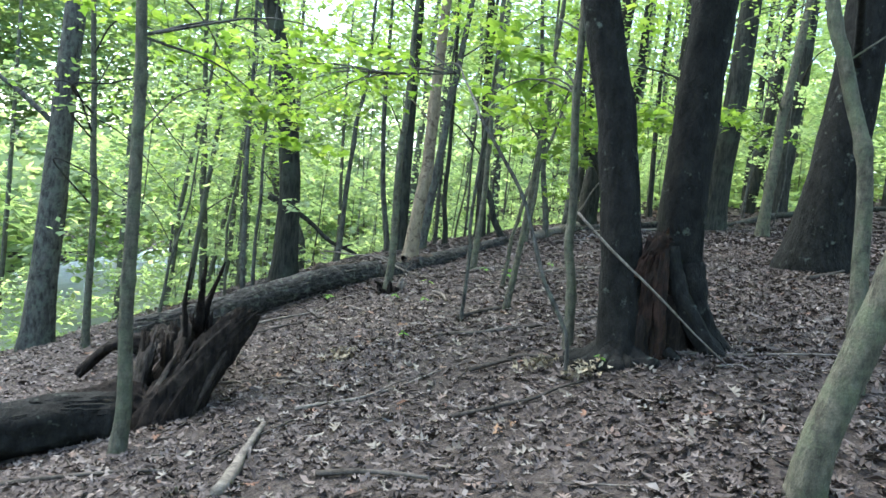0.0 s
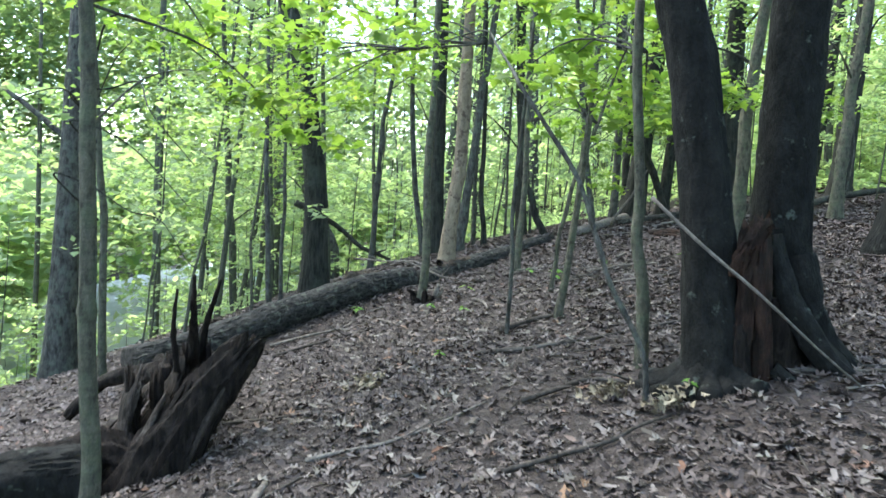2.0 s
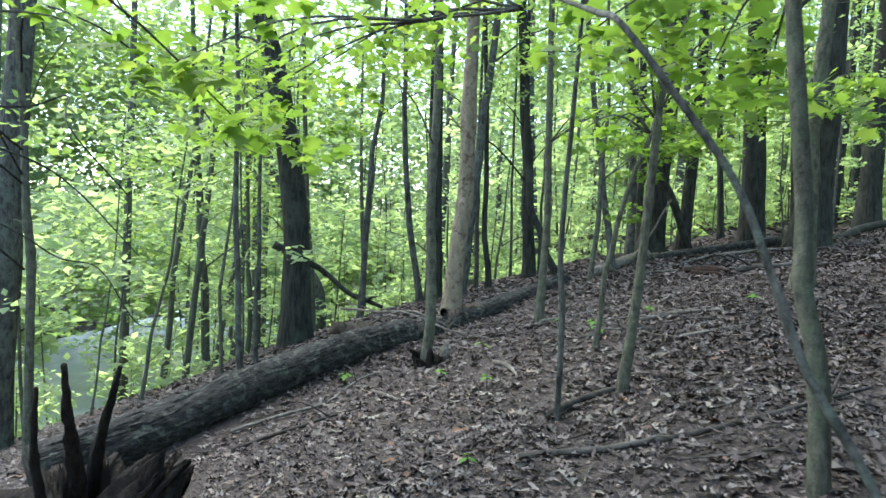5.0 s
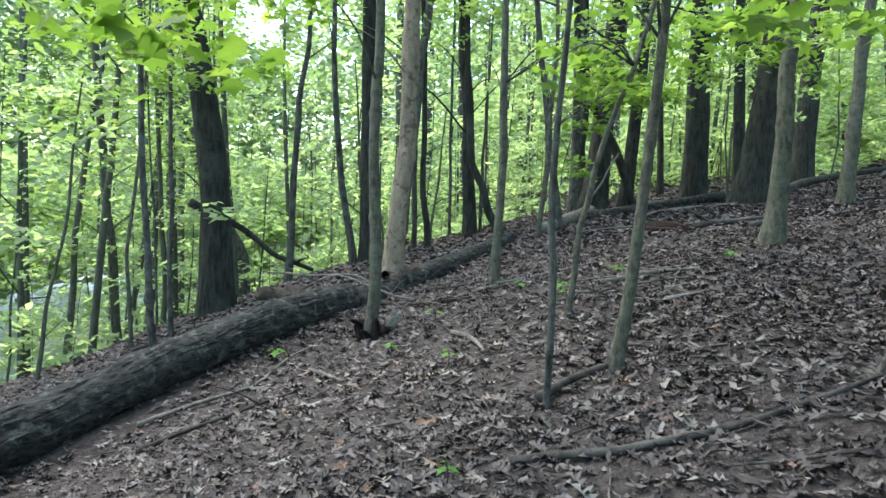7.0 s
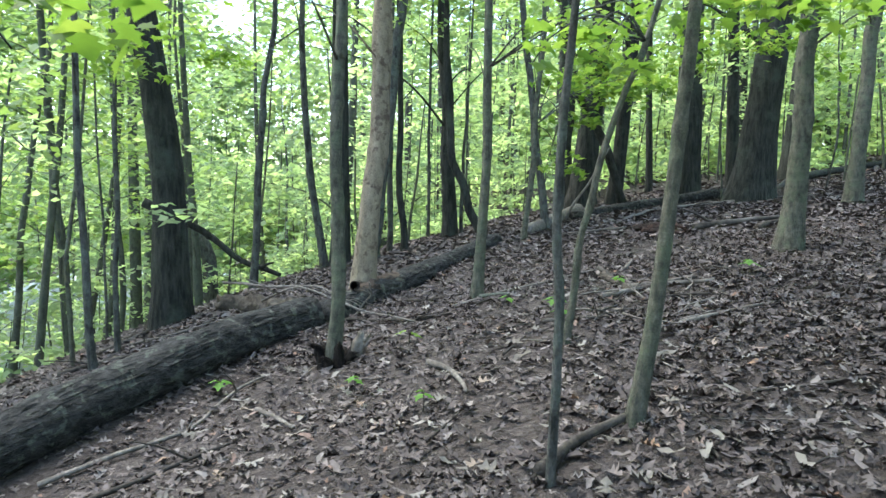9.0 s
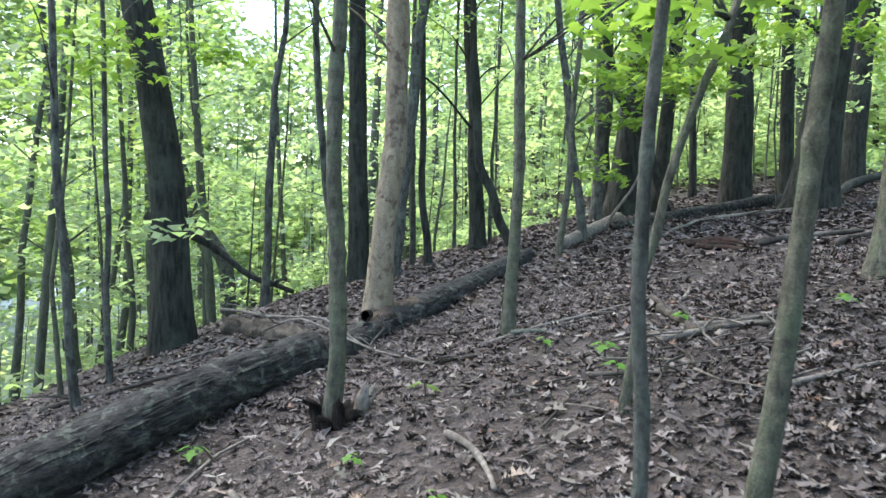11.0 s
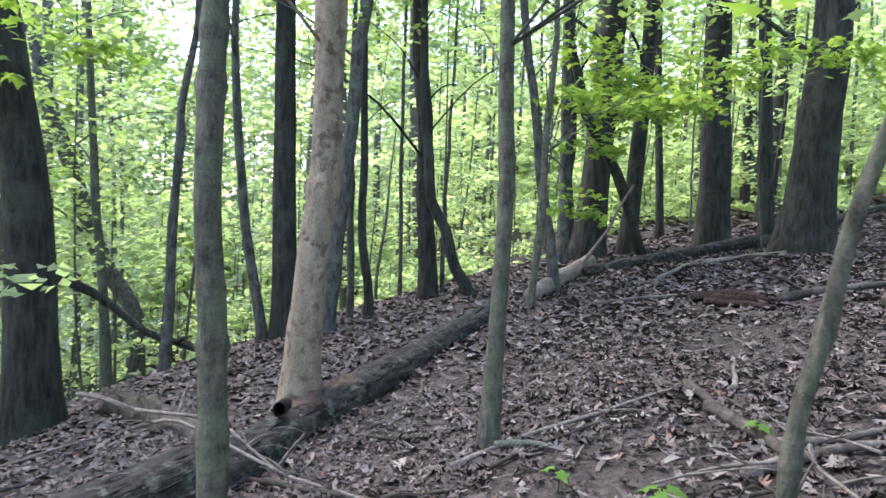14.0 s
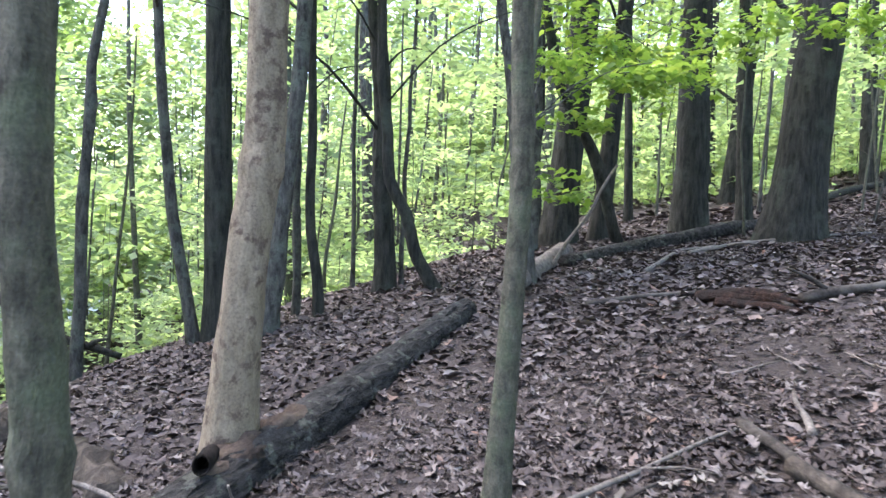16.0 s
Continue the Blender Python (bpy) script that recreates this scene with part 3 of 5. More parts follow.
# the row of big trees uphill
ROW_TREE = tree("tree", BIG, 3.88, 19.6, 0.248, [(0.15, -0.05, 1.96), (0.34, -0.12, 4.29)], 13, BARK_DARK, flare=1.5, limbs=4, limb_from=0.5, sides=18, crown=understory(3.6, 8, 2.6, 22, 30, 0.13))
tree("tree", DOWN, 3.87, 20.78, 0.115, [(0.03, -0.01, 1.76), (0, 0, 4.01)], 9, BARK_DARK, limbs=3, crown=understory(3.5, 8, 2.2, 18, 30, 0.13))
tree("tree", "dark tree close beside a thicker one on the slope", 4.64, 19.75, 0.148, [(0.17, -0.07, 2.41), (0.27, -0.12, 4.31)], 11, BARK_DARK, flare=1.4, limbs=3, sides=14, crown=understory(3.4, 7, 2.2, 18, 30, 0.13))
tree("tree", "slim dark tree further up the wood", 6.33, 22.15, 0.09, [(-0.12, 0.06, 4.97)], 9, BARK_DARK, limbs=3, crown=understory(3, 8, 2.2, 18, 30, 0.13))
tree("tree", BIG, 6.16, 19.65, 0.269, [(-0.02, 0.01, 4.28)], 13, BARK_DARK, flare=1.4, limbs=4, limb_from=0.5, sides=18, crown=understory(5, 9, 3, 22, 30, 0.13))
THICK_TREE = tree("tree", "thick grey-brown tree with a wide foot by a fallen branch", 6.51, 17.65, 0.315, [(0.14, -0.1, 2.06), (0.24, -0.17, 3.69)], 13, BARK_DARK, flare=1.55, limbs=4, limb_from=0.5, sides=20, crown=understory(6, 10, 3, 20, 30, 0.13))
tree("tree", "dark leaning tree on the crest", 10.71, 25.5, 0.22, [(0.21, -0.13, 2.42), (0.43, -0.27, 5.8)], 12, BARK_DARK, limbs=4, sides=12, crown=understory(4, 10, 3, 24, 30, 0.15))
tree("tree", "dark tree on the crest hung with leaves", 11.64, 28.02, 0.16, [(0.03, -0.02, 4.84)], 11, BARK_DARK, limbs=4, crown=understory(3, 9, 3, 24, 30, 0.15))

tree("tree", "dark tree standing close behind the thick one", 7.22, 19.74, 0.14, [(-0.13, 0.07, 4.09)], 10, BARK_DARK, limbs=3, limb_from=0.5, crown=understory(4, 9, 2.2, 14, 30, 0.13))
tree("tree", "thick dark tree on the crest of the slope", 10.65, 23.2, 0.3, [(0.1, -0.06, 2.9), (0.2, -0.12, 4.6)], 12, BARK_DARK, flare=1.4, limbs=3, limb_from=0.5, sides=14, crown=understory(5, 10, 3, 18, 30, 0.14))
tree("tree", "dark tree far along the crest", 17.4, 28.3, 0.26, [(-0.11, 0.1, 5.74)], 12, BARK_DARK, limbs=3, crown=understory(4, 10, 3, 18, 30, 0.16))
tree("tree", "dark tree far along the crest", 13.7, 29.94, 0.22, [(0.23, -0.15, 4.76)], 12, BARK_DARK, limbs=3, crown=understory(4, 10, 3, 18, 30, 0.16))
tree("sapling", "slim crooked tree beyond the meeting logs", 2.44, 16.65, 0.07, [(-0.24, 0.06, 1.89), (-0.42, 0.1, 3.17)], 8, BARK_MID, limbs=3, limb_from=0.4, crown=understory(3.6, 8, 1.8, 10, 28, 0.12))
tree("tree", "slim dark tree beyond the logs", 3.31, 19.21, 0.1, [(0, 0, 3.19), (-0.04, 0.01, 5.83)], 10, BARK_MID, limbs=3, limb_from=0.4, crown=understory(4, 9, 2, 12, 28, 0.13))
tree("tree", "stout grey tree on the lower slope", -6.08, 19.29, 0.106, [(-0.25, -0.11, 3.4), (-0.35, -0.16, 5.26)], 11, BARK_HAZED, limbs=4, limb_from=0.35, sides=14, crown=understory(5, 10, 2.6, 18, 30, 0.14))
tree("tree", "grey tree beside the sloping dead bough", -3.89, 20.06, 0.0836, [(-0.16, -0.04, 2.7), (-0.31, -0.08, 5.11)], 10, BARK_HAZED, limbs=4, limb_from=0.3, crown=understory(4.5, 9.5, 2.4, 14, 30, 0.13))

# down the slope to the valley
tree("tree", DOWN, -3.51, 13.29, 0.0471, [(-0.1, -0.04, 1.97), (-0.14, -0.05, 4.1)], 8, BARK_MID, limbs=2, limb_from=0.5, crown=understory(3.8, 8, 2, 16, 30, 0.12))
tree("tree", "slim leaning dark tree on the lower slope", -6.9, 18.45, 0.0722, [(0.2, 0.1, 3.16), (0.56, 0.27, 5.99), (0.65, 0.31, 6.5)], 10, BARK_HAZED, limbs=3, limb_from=0.4, crown=understory(3.8, 9, 2.4, 20, 30, 0.14))
tree("tree", "old broken grey tree leaning over the valley", -4.6, 24.2, 0.2, [(0, 0, 2.1), (-0.15, 0, 2.85), (-0.6, 0, 3.5), (-1.0, 0.05, 4.47), (-1.38, 0, 5.74), (-1.81, 0, 6.88), (-2.14, 0, 8.45)], 9.1, BARK_MID, flare=1.2, limbs=5, limb_from=0.4, sides=14, taper=0.7)
tree("tree", DOWN, -5.5, 20.15, 0.0684, [(0.02, 0.01, 2.2), (-0.07, -0.02, 4.13)], 9, BARK_HAZED, limbs=3, crown=understory(3.6, 8, 2.2, 18, 30, 0.14))
tree("tree", "slim forked tree on the lower slope", -4.47, 21.6, 0.0608, [(-0.03, -0.01, 2.67), (-0.18, -0.04, 5.14)], 9, BARK_HAZED, limbs=4, limb_from=0.3, crown=understory(4, 8.5, 2.2, 14, 30, 0.14))
tree("sapling", "slender dark sapling standing just below the log", -2.37, 17.17, 0.066, [(0.14, 0.02, 2.93), (0.32, 0.05, 4.77)], 8, BARK_MID, limbs=3, limb_from=0.4, crown=understory(4.6, 8, 2, 12, 30, 0.13))
tree("sapling", "slender dark sapling bent beside the log", -1.21, 17.45, 0.072, [(-0.31, -0.02, 2.16), (-0.42, -0.03, 4.5)], 8, BARK_MID, limbs=2, limb_from=0.5, crown=understory(4.2, 8, 2, 14, 30, 0.13))
tree("tree", "thick grey-barked tree standing down the slope", -7.6, 13.9, 0.27, [(0.1, 0.05, 2.4), (0.2, 0.12, 5.3)], 10, BARK_MID, flare=1.35, limbs=3, limb_from=0.5, sides=16, taper=0.5, crown=understory(4.0, 9, 2.6, 22, 30, 0.13))
CURVING = tree("tree", "slim dark tree curving above the valley", -5.4, 11.3, 0.0593, [(-0.01, 0, 2.4), (-0.17, -0.09, 5.0)], 9, BARK_GREY, limbs=3, limb_from=0.4, crown=understory(3.4, 8, 2.2, 18, 30, 0.13))
tree("tree", DOWN, -9.2, 21.5, 0.0912, [(-0.02, -0.01, 4.9), (0.08, 0.03, 8)], 10, BARK_HAZED, limbs=3, limb_from=0.35, crown=understory(3.5, 9, 2.5, 20, 30, 0.15))
tree("tree", "forked grey tree leaning on the lower slope", -6.03, 17.58, 0.076, [(0.35, 0.13, 4.05), (0.56, 0.21, 7.15)], 10, BARK_HAZED, limbs=4, limb_from=0.3, crown=understory(4, 9, 2.4, 20, 30, 0.14))
tree("tree", "grey tree leaning from the valley side", -7.63, 23.09, 0.0912, [(0.73, 0.26, 4.73)], 9, BARK_HAZED, limbs=3, crown=understory(4, 9, 2.4, 20, 30, 0.15))
tree("tree", DOWN, -6.83, 22.56, 0.0988, [(0.29, 0.09, 2.46), (0.42, 0.14, 6.21)], 10, BARK_HAZED, limbs=3, crown=understory(4, 9, 2.4, 20, 30, 0.15))
tree("sapling", "thin straight sapling behind the log", -3.63, 14.43, 0.038, [(-0.01, 0, 2.58), (0.01, 0, 5.5)], 7.5, BARK_MID, limbs=2, limb_from=0.4, crown=understory(4, 7.5, 1.8, 12, 30, 0.12))

# ---------------------------------------------------------------- the wood beyond
wood = random.Random(31)
spots = []
for _ in range(4000):
    if len(spots) >= 125:
        break
    ang, dist = radians(wood.uniform(-55, 52)), wood.uniform(22, 60)
    x, y = math.sin(ang) * dist, 4 + math.cos(ang) * dist
    if y < 20 and abs(x) < 12:
        continue
    if abs(math.degrees(math.atan2(x + 0.3, y - 5)) + 11) < 2.5 and dist < 45:
        continue
    if -31 < x < -15 and y < 62:
        continue
    if all((x - a) ** 2 + (y - c) ** 2 > 5 for a, c in spots):
        spots.append((x, y))
for x, y in spots:
    r = wood.choice((0.05, 0.06, 0.08, 0.1, 0.13, 0.18, 0.24))
    h = 7 + r * 30 + wood.uniform(0, 3) + (5 if x < -5 else 0)
    low = wood.uniform(1.6, 4.2)
    lean = (wood.uniform(-0.5, 0.5), wood.uniform(-0.4, 0.4), h * 0.5)
    tree("tree", "forest tree with yellow-green foliage deeper in the wood", x, y, r, [lean], h, wood.choice((BARK_MID, BARK_GREY, BARK_HAZED, BARK_HAZED, BARK_HAZED)), limbs=2, limb_from=0.3, sides=8,
         crown=(low, h, wood.uniform(2.6, 3.8), int((0.9 if x > 4 else 1.3) * h), 40, 0.26, LEAF_CANOPY_DIM, SIMPLE), group="trees deeper in the wood")

# thin whips of young maple standing all through the wood
whips = random.Random(77)
made = 0
while made < 84:
    ang, dist = radians(whips.uniform(-50, 44)), whips.uniform(11, 34)
    x, y = math.sin(ang) * dist, 4 + math.cos(ang) * dist
    if (-3.6 < x < 9 and y < 17.5) or -31 < x < -17:
        continue
    made += 1
    h = whips.uniform(4, 8)
    a = whips.uniform(-0.5, 0.5)
    tree("sapling", "thin crooked whip of a young forest tree", x, y, whips.uniform(0.016, 0.045), [(a * 0.3, whips.uniform(-0.2, 0.2), h * 0.25), (a * 0.8 + whips.uniform(-0.2, 0.2), 0, h * 0.55)], h, whips.choice((BARK_MID, BARK_GREY, BARK_HAZED)), limbs=2, limb_from=0.3, sides=7,
         crown=(h * 0.35, h, whips.uniform(0.8, 1.6), 6, 26, 0.15, LEAF_HAZED, SIMPLE), group="saplings in the wood")

# wood behind the start of the path, mostly out of view, added to hold back light
back = random.Random(12)
for k in range(42):
    x, y = back.uniform(-24, 24), back.uniform(-26, -2.5)
    if k >= 26:
        x, y = back.choice((-1, 1)) * back.uniform(9, 26), back.uniform(-2, 12)
    r = back.uniform(0.07, 0.26)
    tree("tree", "added forest tree that shades from behind the start of the path", x, y, r, [(back.uniform(-0.3, 0.3), back.uniform(-0.3, 0.3), 4)], back.uniform(9, 14), back.choice((BARK_DARK, BARK_MID)), limbs=3, sides=10,
         crown=(3.0, 12, 3.6, 40, 34, 0.24, LEAF_HAZED, SIMPLE), group="trees behind the start")

# low bushes and saplings that hide the foot of the wood
bush = random.Random(47)
made = 0
while made < 95:
    ang, dist = radians(bush.uniform(-55, 52)), bush.uniform(15, 48)
    x, y = math.sin(ang) * dist, 4 + math.cos(ang) * dist
    if (x > -4.5 - 0.1 * (y - 10) and y < 24) or (-31 < x < -16.5):
        continue
    if x < -4 and bush.random() < 0.55:
        continue
    made += 1
    h = bush.uniform(1.8, 4.6)
    tree("bush", "low leafy maple bush growing between the trunks", x, y, bush.uniform(0.012, 0.03), [(bush.uniform(-0.3, 0.3), bush.uniform(-0.3, 0.3), h * 0.6)], h, BARK_MID, limbs=1, sides=6,
         crown=(0.35, h, bush.uniform(1.0, 1.9), 10, 30, 0.17 if dist < 26 else 0.25, LEAF_HAZED, SIMPLE), group="bushes in the wood")["category"] = "bush"

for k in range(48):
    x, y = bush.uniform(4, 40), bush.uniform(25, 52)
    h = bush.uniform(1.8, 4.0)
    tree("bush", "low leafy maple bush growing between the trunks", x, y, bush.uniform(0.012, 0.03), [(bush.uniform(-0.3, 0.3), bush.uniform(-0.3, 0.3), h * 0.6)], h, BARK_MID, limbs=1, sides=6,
         crown=(0.3, h, bush.uniform(1.4, 2.2), 10, 32, 0.25, LEAF_HAZED, SIMPLE), group="bushes in the wood")["category"] = "bush"

for k in range(36):
    if k < 14:
        x, y = bush.uniform(-14, -4.6), bush.uniform(14.5, 27)
    else:
        x, y = bush.uniform(-3.5, 5), bush.uniform(22, 30)
    h = bush.uniform(0.8, 2.2)
    tree("bush", "low spreading maple bush in haze-pale green leaf", x, y, bush.uniform(0.01, 0.02), [(bush.uniform(-0.2, 0.2), bush.uniform(-0.2, 0.2), h * 0.6)], h, BARK_MID, limbs=1, sides=6,
         crown=(0.2, h, bush.uniform(0.9, 1.5), 7, 30, 0.15, LEAF_HAZED, SIMPLE), group="bushes in the wood")["category"] = "bush"

for k in range(30):
    x, y = bush.uniform(-18, -11), bush.uniform(8, 26)
    h = bush.uniform(0.9, 2.2)
    tree("bush", "low leafy bush on the near river bank", x, y, bush.uniform(0.01, 0.02), [(bush.uniform(-0.2, 0.2), bush.uniform(-0.2, 0.2), h * 0.6)], h, BARK_MID, limbs=1, sides=6,
         crown=(0.15, h, bush.uniform(1.2, 1.9), 9, 30, 0.17, LEAF_HAZED, SIMPLE), group="bushes in the wood")["category"] = "bush"

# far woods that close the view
# low layers wear the haze-pale leaf colour, the canopy a dimmer one
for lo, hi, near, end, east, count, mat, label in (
        (0, 8, 46, 100, 80, 4600, LEAF_HAZED, "yellow-green undergrowth across the valley, paled as by haze"),
        (0, 5, 34, 50, -33, 700, LEAF_HAZED, "green thicket along the far river bank, paled as by haze"),
        (6, 28, 66, 105, 80, 5400, LEAF_CANOPY_DIM, "distant green woodland canopy across the valley")):
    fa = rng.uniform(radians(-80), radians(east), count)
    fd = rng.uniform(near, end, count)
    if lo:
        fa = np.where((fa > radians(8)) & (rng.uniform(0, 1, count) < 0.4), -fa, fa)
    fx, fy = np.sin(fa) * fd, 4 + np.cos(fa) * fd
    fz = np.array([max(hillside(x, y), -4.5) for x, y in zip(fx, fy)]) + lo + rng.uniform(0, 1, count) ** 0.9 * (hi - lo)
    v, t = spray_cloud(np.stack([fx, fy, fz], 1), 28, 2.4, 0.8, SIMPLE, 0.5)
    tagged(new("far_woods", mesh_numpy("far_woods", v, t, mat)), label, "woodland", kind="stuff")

# ---------------------------------------------------------------- leafy boughs that hang beside the path
def bough(owner, start, ends, leaves=24, spread=0.36, size=0.13):
    """A thin bough of the sapling, with flat sprays of maple leaves at its ends. Places in the world."""
    o = owner.location
    s = Vector(start) - o
    for k, e in enumerate(ends):
        e = Vector(e) - o
        mid = s.lerp(e, 0.5) + Vector((0, 0, 0.18))
        v, f = tube([s, mid, e], lambda u: 0.011 * (1 - 0.7 * u), 6, 8, 0.08, k)
        twig = part("branch", mesh_from("branch", v, f, BARK_MID), owner)
        c = [tuple(e + o), tuple(e + o + Vector((0.2, 0.1, -0.05))), tuple(mid.lerp(e, 0.5) + o)]
        lv, lt = spray_cloud(c, leaves, spread, size, MAPLE, 0.12)
        part("leaf_spray", mesh_numpy("leaf_spray", lv - np.array(o), lt, LEAF_NEAR), twig, "bright lobed maple leaves")["kind"] = "stuff"


bough(BY_FOOT, (1.05, 5.94, 2.5), [(0.24, 7.0, 2.5), (0.6, 6.97, 2.55), (0.99, 6.89, 2.4), (1.25, 6.83, 2.25), (0.72, 6.94, 2.75)], 15, 0.36, 0.12)
bough(BY_FOOT, (1.0, 5.94, 3.0), [(0.46, 7.0, 3.1), (1.26, 6.9, 3.05)])
bough(ARCH, (0.0, 7.3, 2.8), [(-0.96, 7.94, 2.75), (-1.4, 7.87, 2.5), (-1.85, 7.77, 2.25), (-1.44, 8.38, 2.55), (-0.7, 7.8, 2.9)], 20, 0.45, 0.09)
bough(ARCH, (-0.57, 7.4, 2.75), [(-2.08, 8.19, 2.4), (-2.5, 7.9, 2.5), (-2.05, 7.68, 2.4), (-1.13, 7.92, 2.85)], 20, 0.45, 0.09)
bough(BENT, (1.0, 8.08, 2.3), [(0.77, 7.79, 2.9), (1.4, 7.7, 2.85), (0.5, 8.3, 2.6)], 7, 0.32, 0.1)
bough(LEANING, (1.3, 9.42, 2.4), [(0.62, 9.42, 2.36), (0.88, 9.33, 2.38), (0.98, 9.2, 2.3)], 6, 0.22, 0.12)
bough(KNOTTED, (0.65, 11.66, 2.6), [(1.17, 10.72, 2.85), (1.64, 10.58, 2.85), (2.1, 10.4, 3.05)], 12, 0.34, 0.12)
bough(FORKED, (2.0, 15.65, 2.5), [(2.61, 16.65, 3.45), (3.38, 16.35, 3.25), (2.9, 16.55, 2.75), (2.67, 16.63, 1.96), (3.79, 16.16, 3.38)], 30, 0.4, 0.12)
bough(ROW_TREE, (4.0, 19.55, 4.2), [(2.93, 16.9, 3.5), (3.31, 16.8, 3.24), (3.9, 17.0, 3.5), (3.6, 17.6, 3.9)], 46, 0.6, 0.13)
bough(ROW_TREE, (4.0, 19.55, 4.6), [(4.31, 16.9, 3.43), (4.9, 17.2, 3.9), (3.3, 18.0, 4.4)], 46, 0.6, 0.13)
bough(THICK_TREE, (6.6, 17.5, 4.4), [(6.17, 16.4, 4.1), (5.3, 16.7, 4.1), (7.2, 16.4, 3.7)], 40, 0.55, 0.13)
bough(UPHILL, (3.7, 11.6, 3.2), [(2.68, 10.5, 3.15), (3.05, 10.3, 3.0), (2.2, 10.5, 3.05), (4.0, 10.8, 3.2)], 26, 0.42, 0.13)
bough(DARK_BY_LOG, (-3.5, 15.5, 4.0), [(-2.5, 14.6, 3.2), (-3.6, 14.3, 3.0), (-4.3, 14.8, 3.4)], 34, 0.5, 0.13)
bough(STRAIGHT, (-2.08, 4.8, 2.4), [(-1.62, 6.81, 2.75), (-1.5, 6.84, 1.98), (-0.9, 6.9, 2.9)], 26, 0.34, 0.13)
bough(STRAIGHT, (-2.08, 4.8, 2.8), [(-3.15, 6.25, 2.95), (-2.56, 6.5, 2.75), (-2.0, 6.7, 2.4)], 20, 0.36, 0.12)

for arc in ([(-5.48, 11.28, 0.9), (-5.55, 10.28, 1.52), (-5.15, 10.5, 1.38), (-4.74, 10.69, 1.08), (-4.36, 10.85, 0.96), (-3.99, 10.95, 0.38), (-3.74, 11.04, 0.32)],
            [(-5.5, 11.25, 1.9), (-5.38, 10.35, 2.23), (-4.96, 10.57, 2.11), (-4.57, 10.77, 1.8), (-3.99, 11.01, 1.11)],
            [(-5.52, 11.25, 2.3), (-5.37, 10.32, 2.59), (-4.96, 10.52, 2.69), (-4.4, 10.2, 2.75), (-3.57, 8.78, 2.24), (-3.16, 8.98, 1.7)],
            [(-5.55, 11.25, 3.2), (-4.4, 9.5, 3.4), (-3.4, 8.74, 3.08), (-2.99, 8.95, 2.8), (-2.66, 9.09, 2.54), (-2.4, 9.21, 2.16)],
            [(-5.5, 11.25, 2.0), (-5.37, 10.32, 2.59), (-5.76, 10.1, 2.53), (-5.99, 9.98, 2.34)]):
    o = CURVING.location
    v, f = tube([Vector(p) - o for p in arc], lambda u: 0.015 * (1 - 0.6 * u), 6, 40, 0.12, len(arc), 4)
    part("branch", mesh_from("branch", v, f, BARK_DARK), CURVING, "thin dark arching branch")


def torn(points, r0, r1, seed, sides=34, jag=0.16, flat=(0.8, 1.0), steps=26):
    """A torn wedge of rotten wood: deep grain furrows along it and a ragged end."""
    path = smooth_path(points, steps)
    rnd = random.Random(seed)
    grain = [0.86 + 0.24 * rnd.random() for _ in range(sides)]
    ends = [rnd.uniform(-jag, jag * 0.5) for _ in range(sides)]
    verts, faces = [], []
    side = (path[1] - path[0]).normalized().orthogonal().normalized()
    n = len(path)
    for i, c in enumerate(path):
        d = (path[min(i + 1, n - 1)] - path[max(i - 1, 0)]).normalized()
        side = (side - d * side.dot(d)).normalized()
        up = d.cross(side)
        u = i / (n - 1)
        for k in range(sides):
            a = 2 * math.pi * k / sides
            q = Vector((math.cos(a) * 3 + seed, math.sin(a) * 3, u * 2.5))
            w = (0.6 + 0.4 * grain[k]) * (1 + 0.45 * noise.noise(q) + 0.26 * noise.noise(q * 2.7) + 0.16 * noise.noise(q * 7.1)) * (1 - 0.35 * max(0, u - 0.8) / 0.2 * rnd.random())
            verts.append(c + (side * math.cos(a) * flat[0] + up * math.sin(a) * flat[1]) * (r0 + (r1 - r0) * u) * w + d * ends[k] * max(0, u - 0.7) / 0.3)
    for i in range(n - 1):
        for k in range(sides):
            k2 = (k + 1) % sides
            faces.append((i * sides + k, i * sides + k2, (i + 1) * sides + k2, (i + 1) * sides + k))
    verts += [path[0], path[-1] - (path[-1] - path[-3]) * 0.6]
    for k in range(sides):
        k2 = (k + 1) % sides
        faces += [(k2, k, n * sides), ((n - 1) * sides + k, (n - 1) * sides + k2, n * sides + 1)]
    return verts, faces


# ---------------------------------------------------------------- the twin tree with its rotten heart
twin = new("twin_tree")
twin.location = (1.6, 5.5, ground_z(1.6, 5.5))
tagged(twin, "black-barked double-stemmed tree with a rotten red-brown hollow foot", "tree")
to = twin.location


def local(points, o):
    return [Vector(p) - Vector(o) for p in points]


def stem_radius(r, flare, reach, taper):
    return lambda u: r * (1 + flare * math.exp(-u / reach)) * (1 - taper * u)


v, f = tube(local([(1.46, 5.41, 0.1), (1.46, 5.42, 0.55), (1.41, 5.43, 1.0), (1.35, 5.43, 1.5), (1.23, 5.47, 2.3), (1.02, 5.51, 3.15), (0.8, 5.6, 4.6), (0.6, 5.7, 8)], to), stem_radius(0.152, 1.6, 0.04, 0.25), 24, 70, 0.07, 11, 2.2)
part("trunk", mesh_from("trunk", v, f, BARK_TWIN), twin)
v, f = tube(local([(1.96, 5.75, 0.2), (1.95, 5.72, 0.7), (1.9, 5.7, 1.5), (1.91, 5.7, 2.4), (1.93, 5.69, 3.3), (2.0, 5.7, 5), (2.1, 5.7, 9)], to), stem_radius(0.178, 1.3, 0.04, 0.2), 24, 60, 0.06, 12, 2.0)
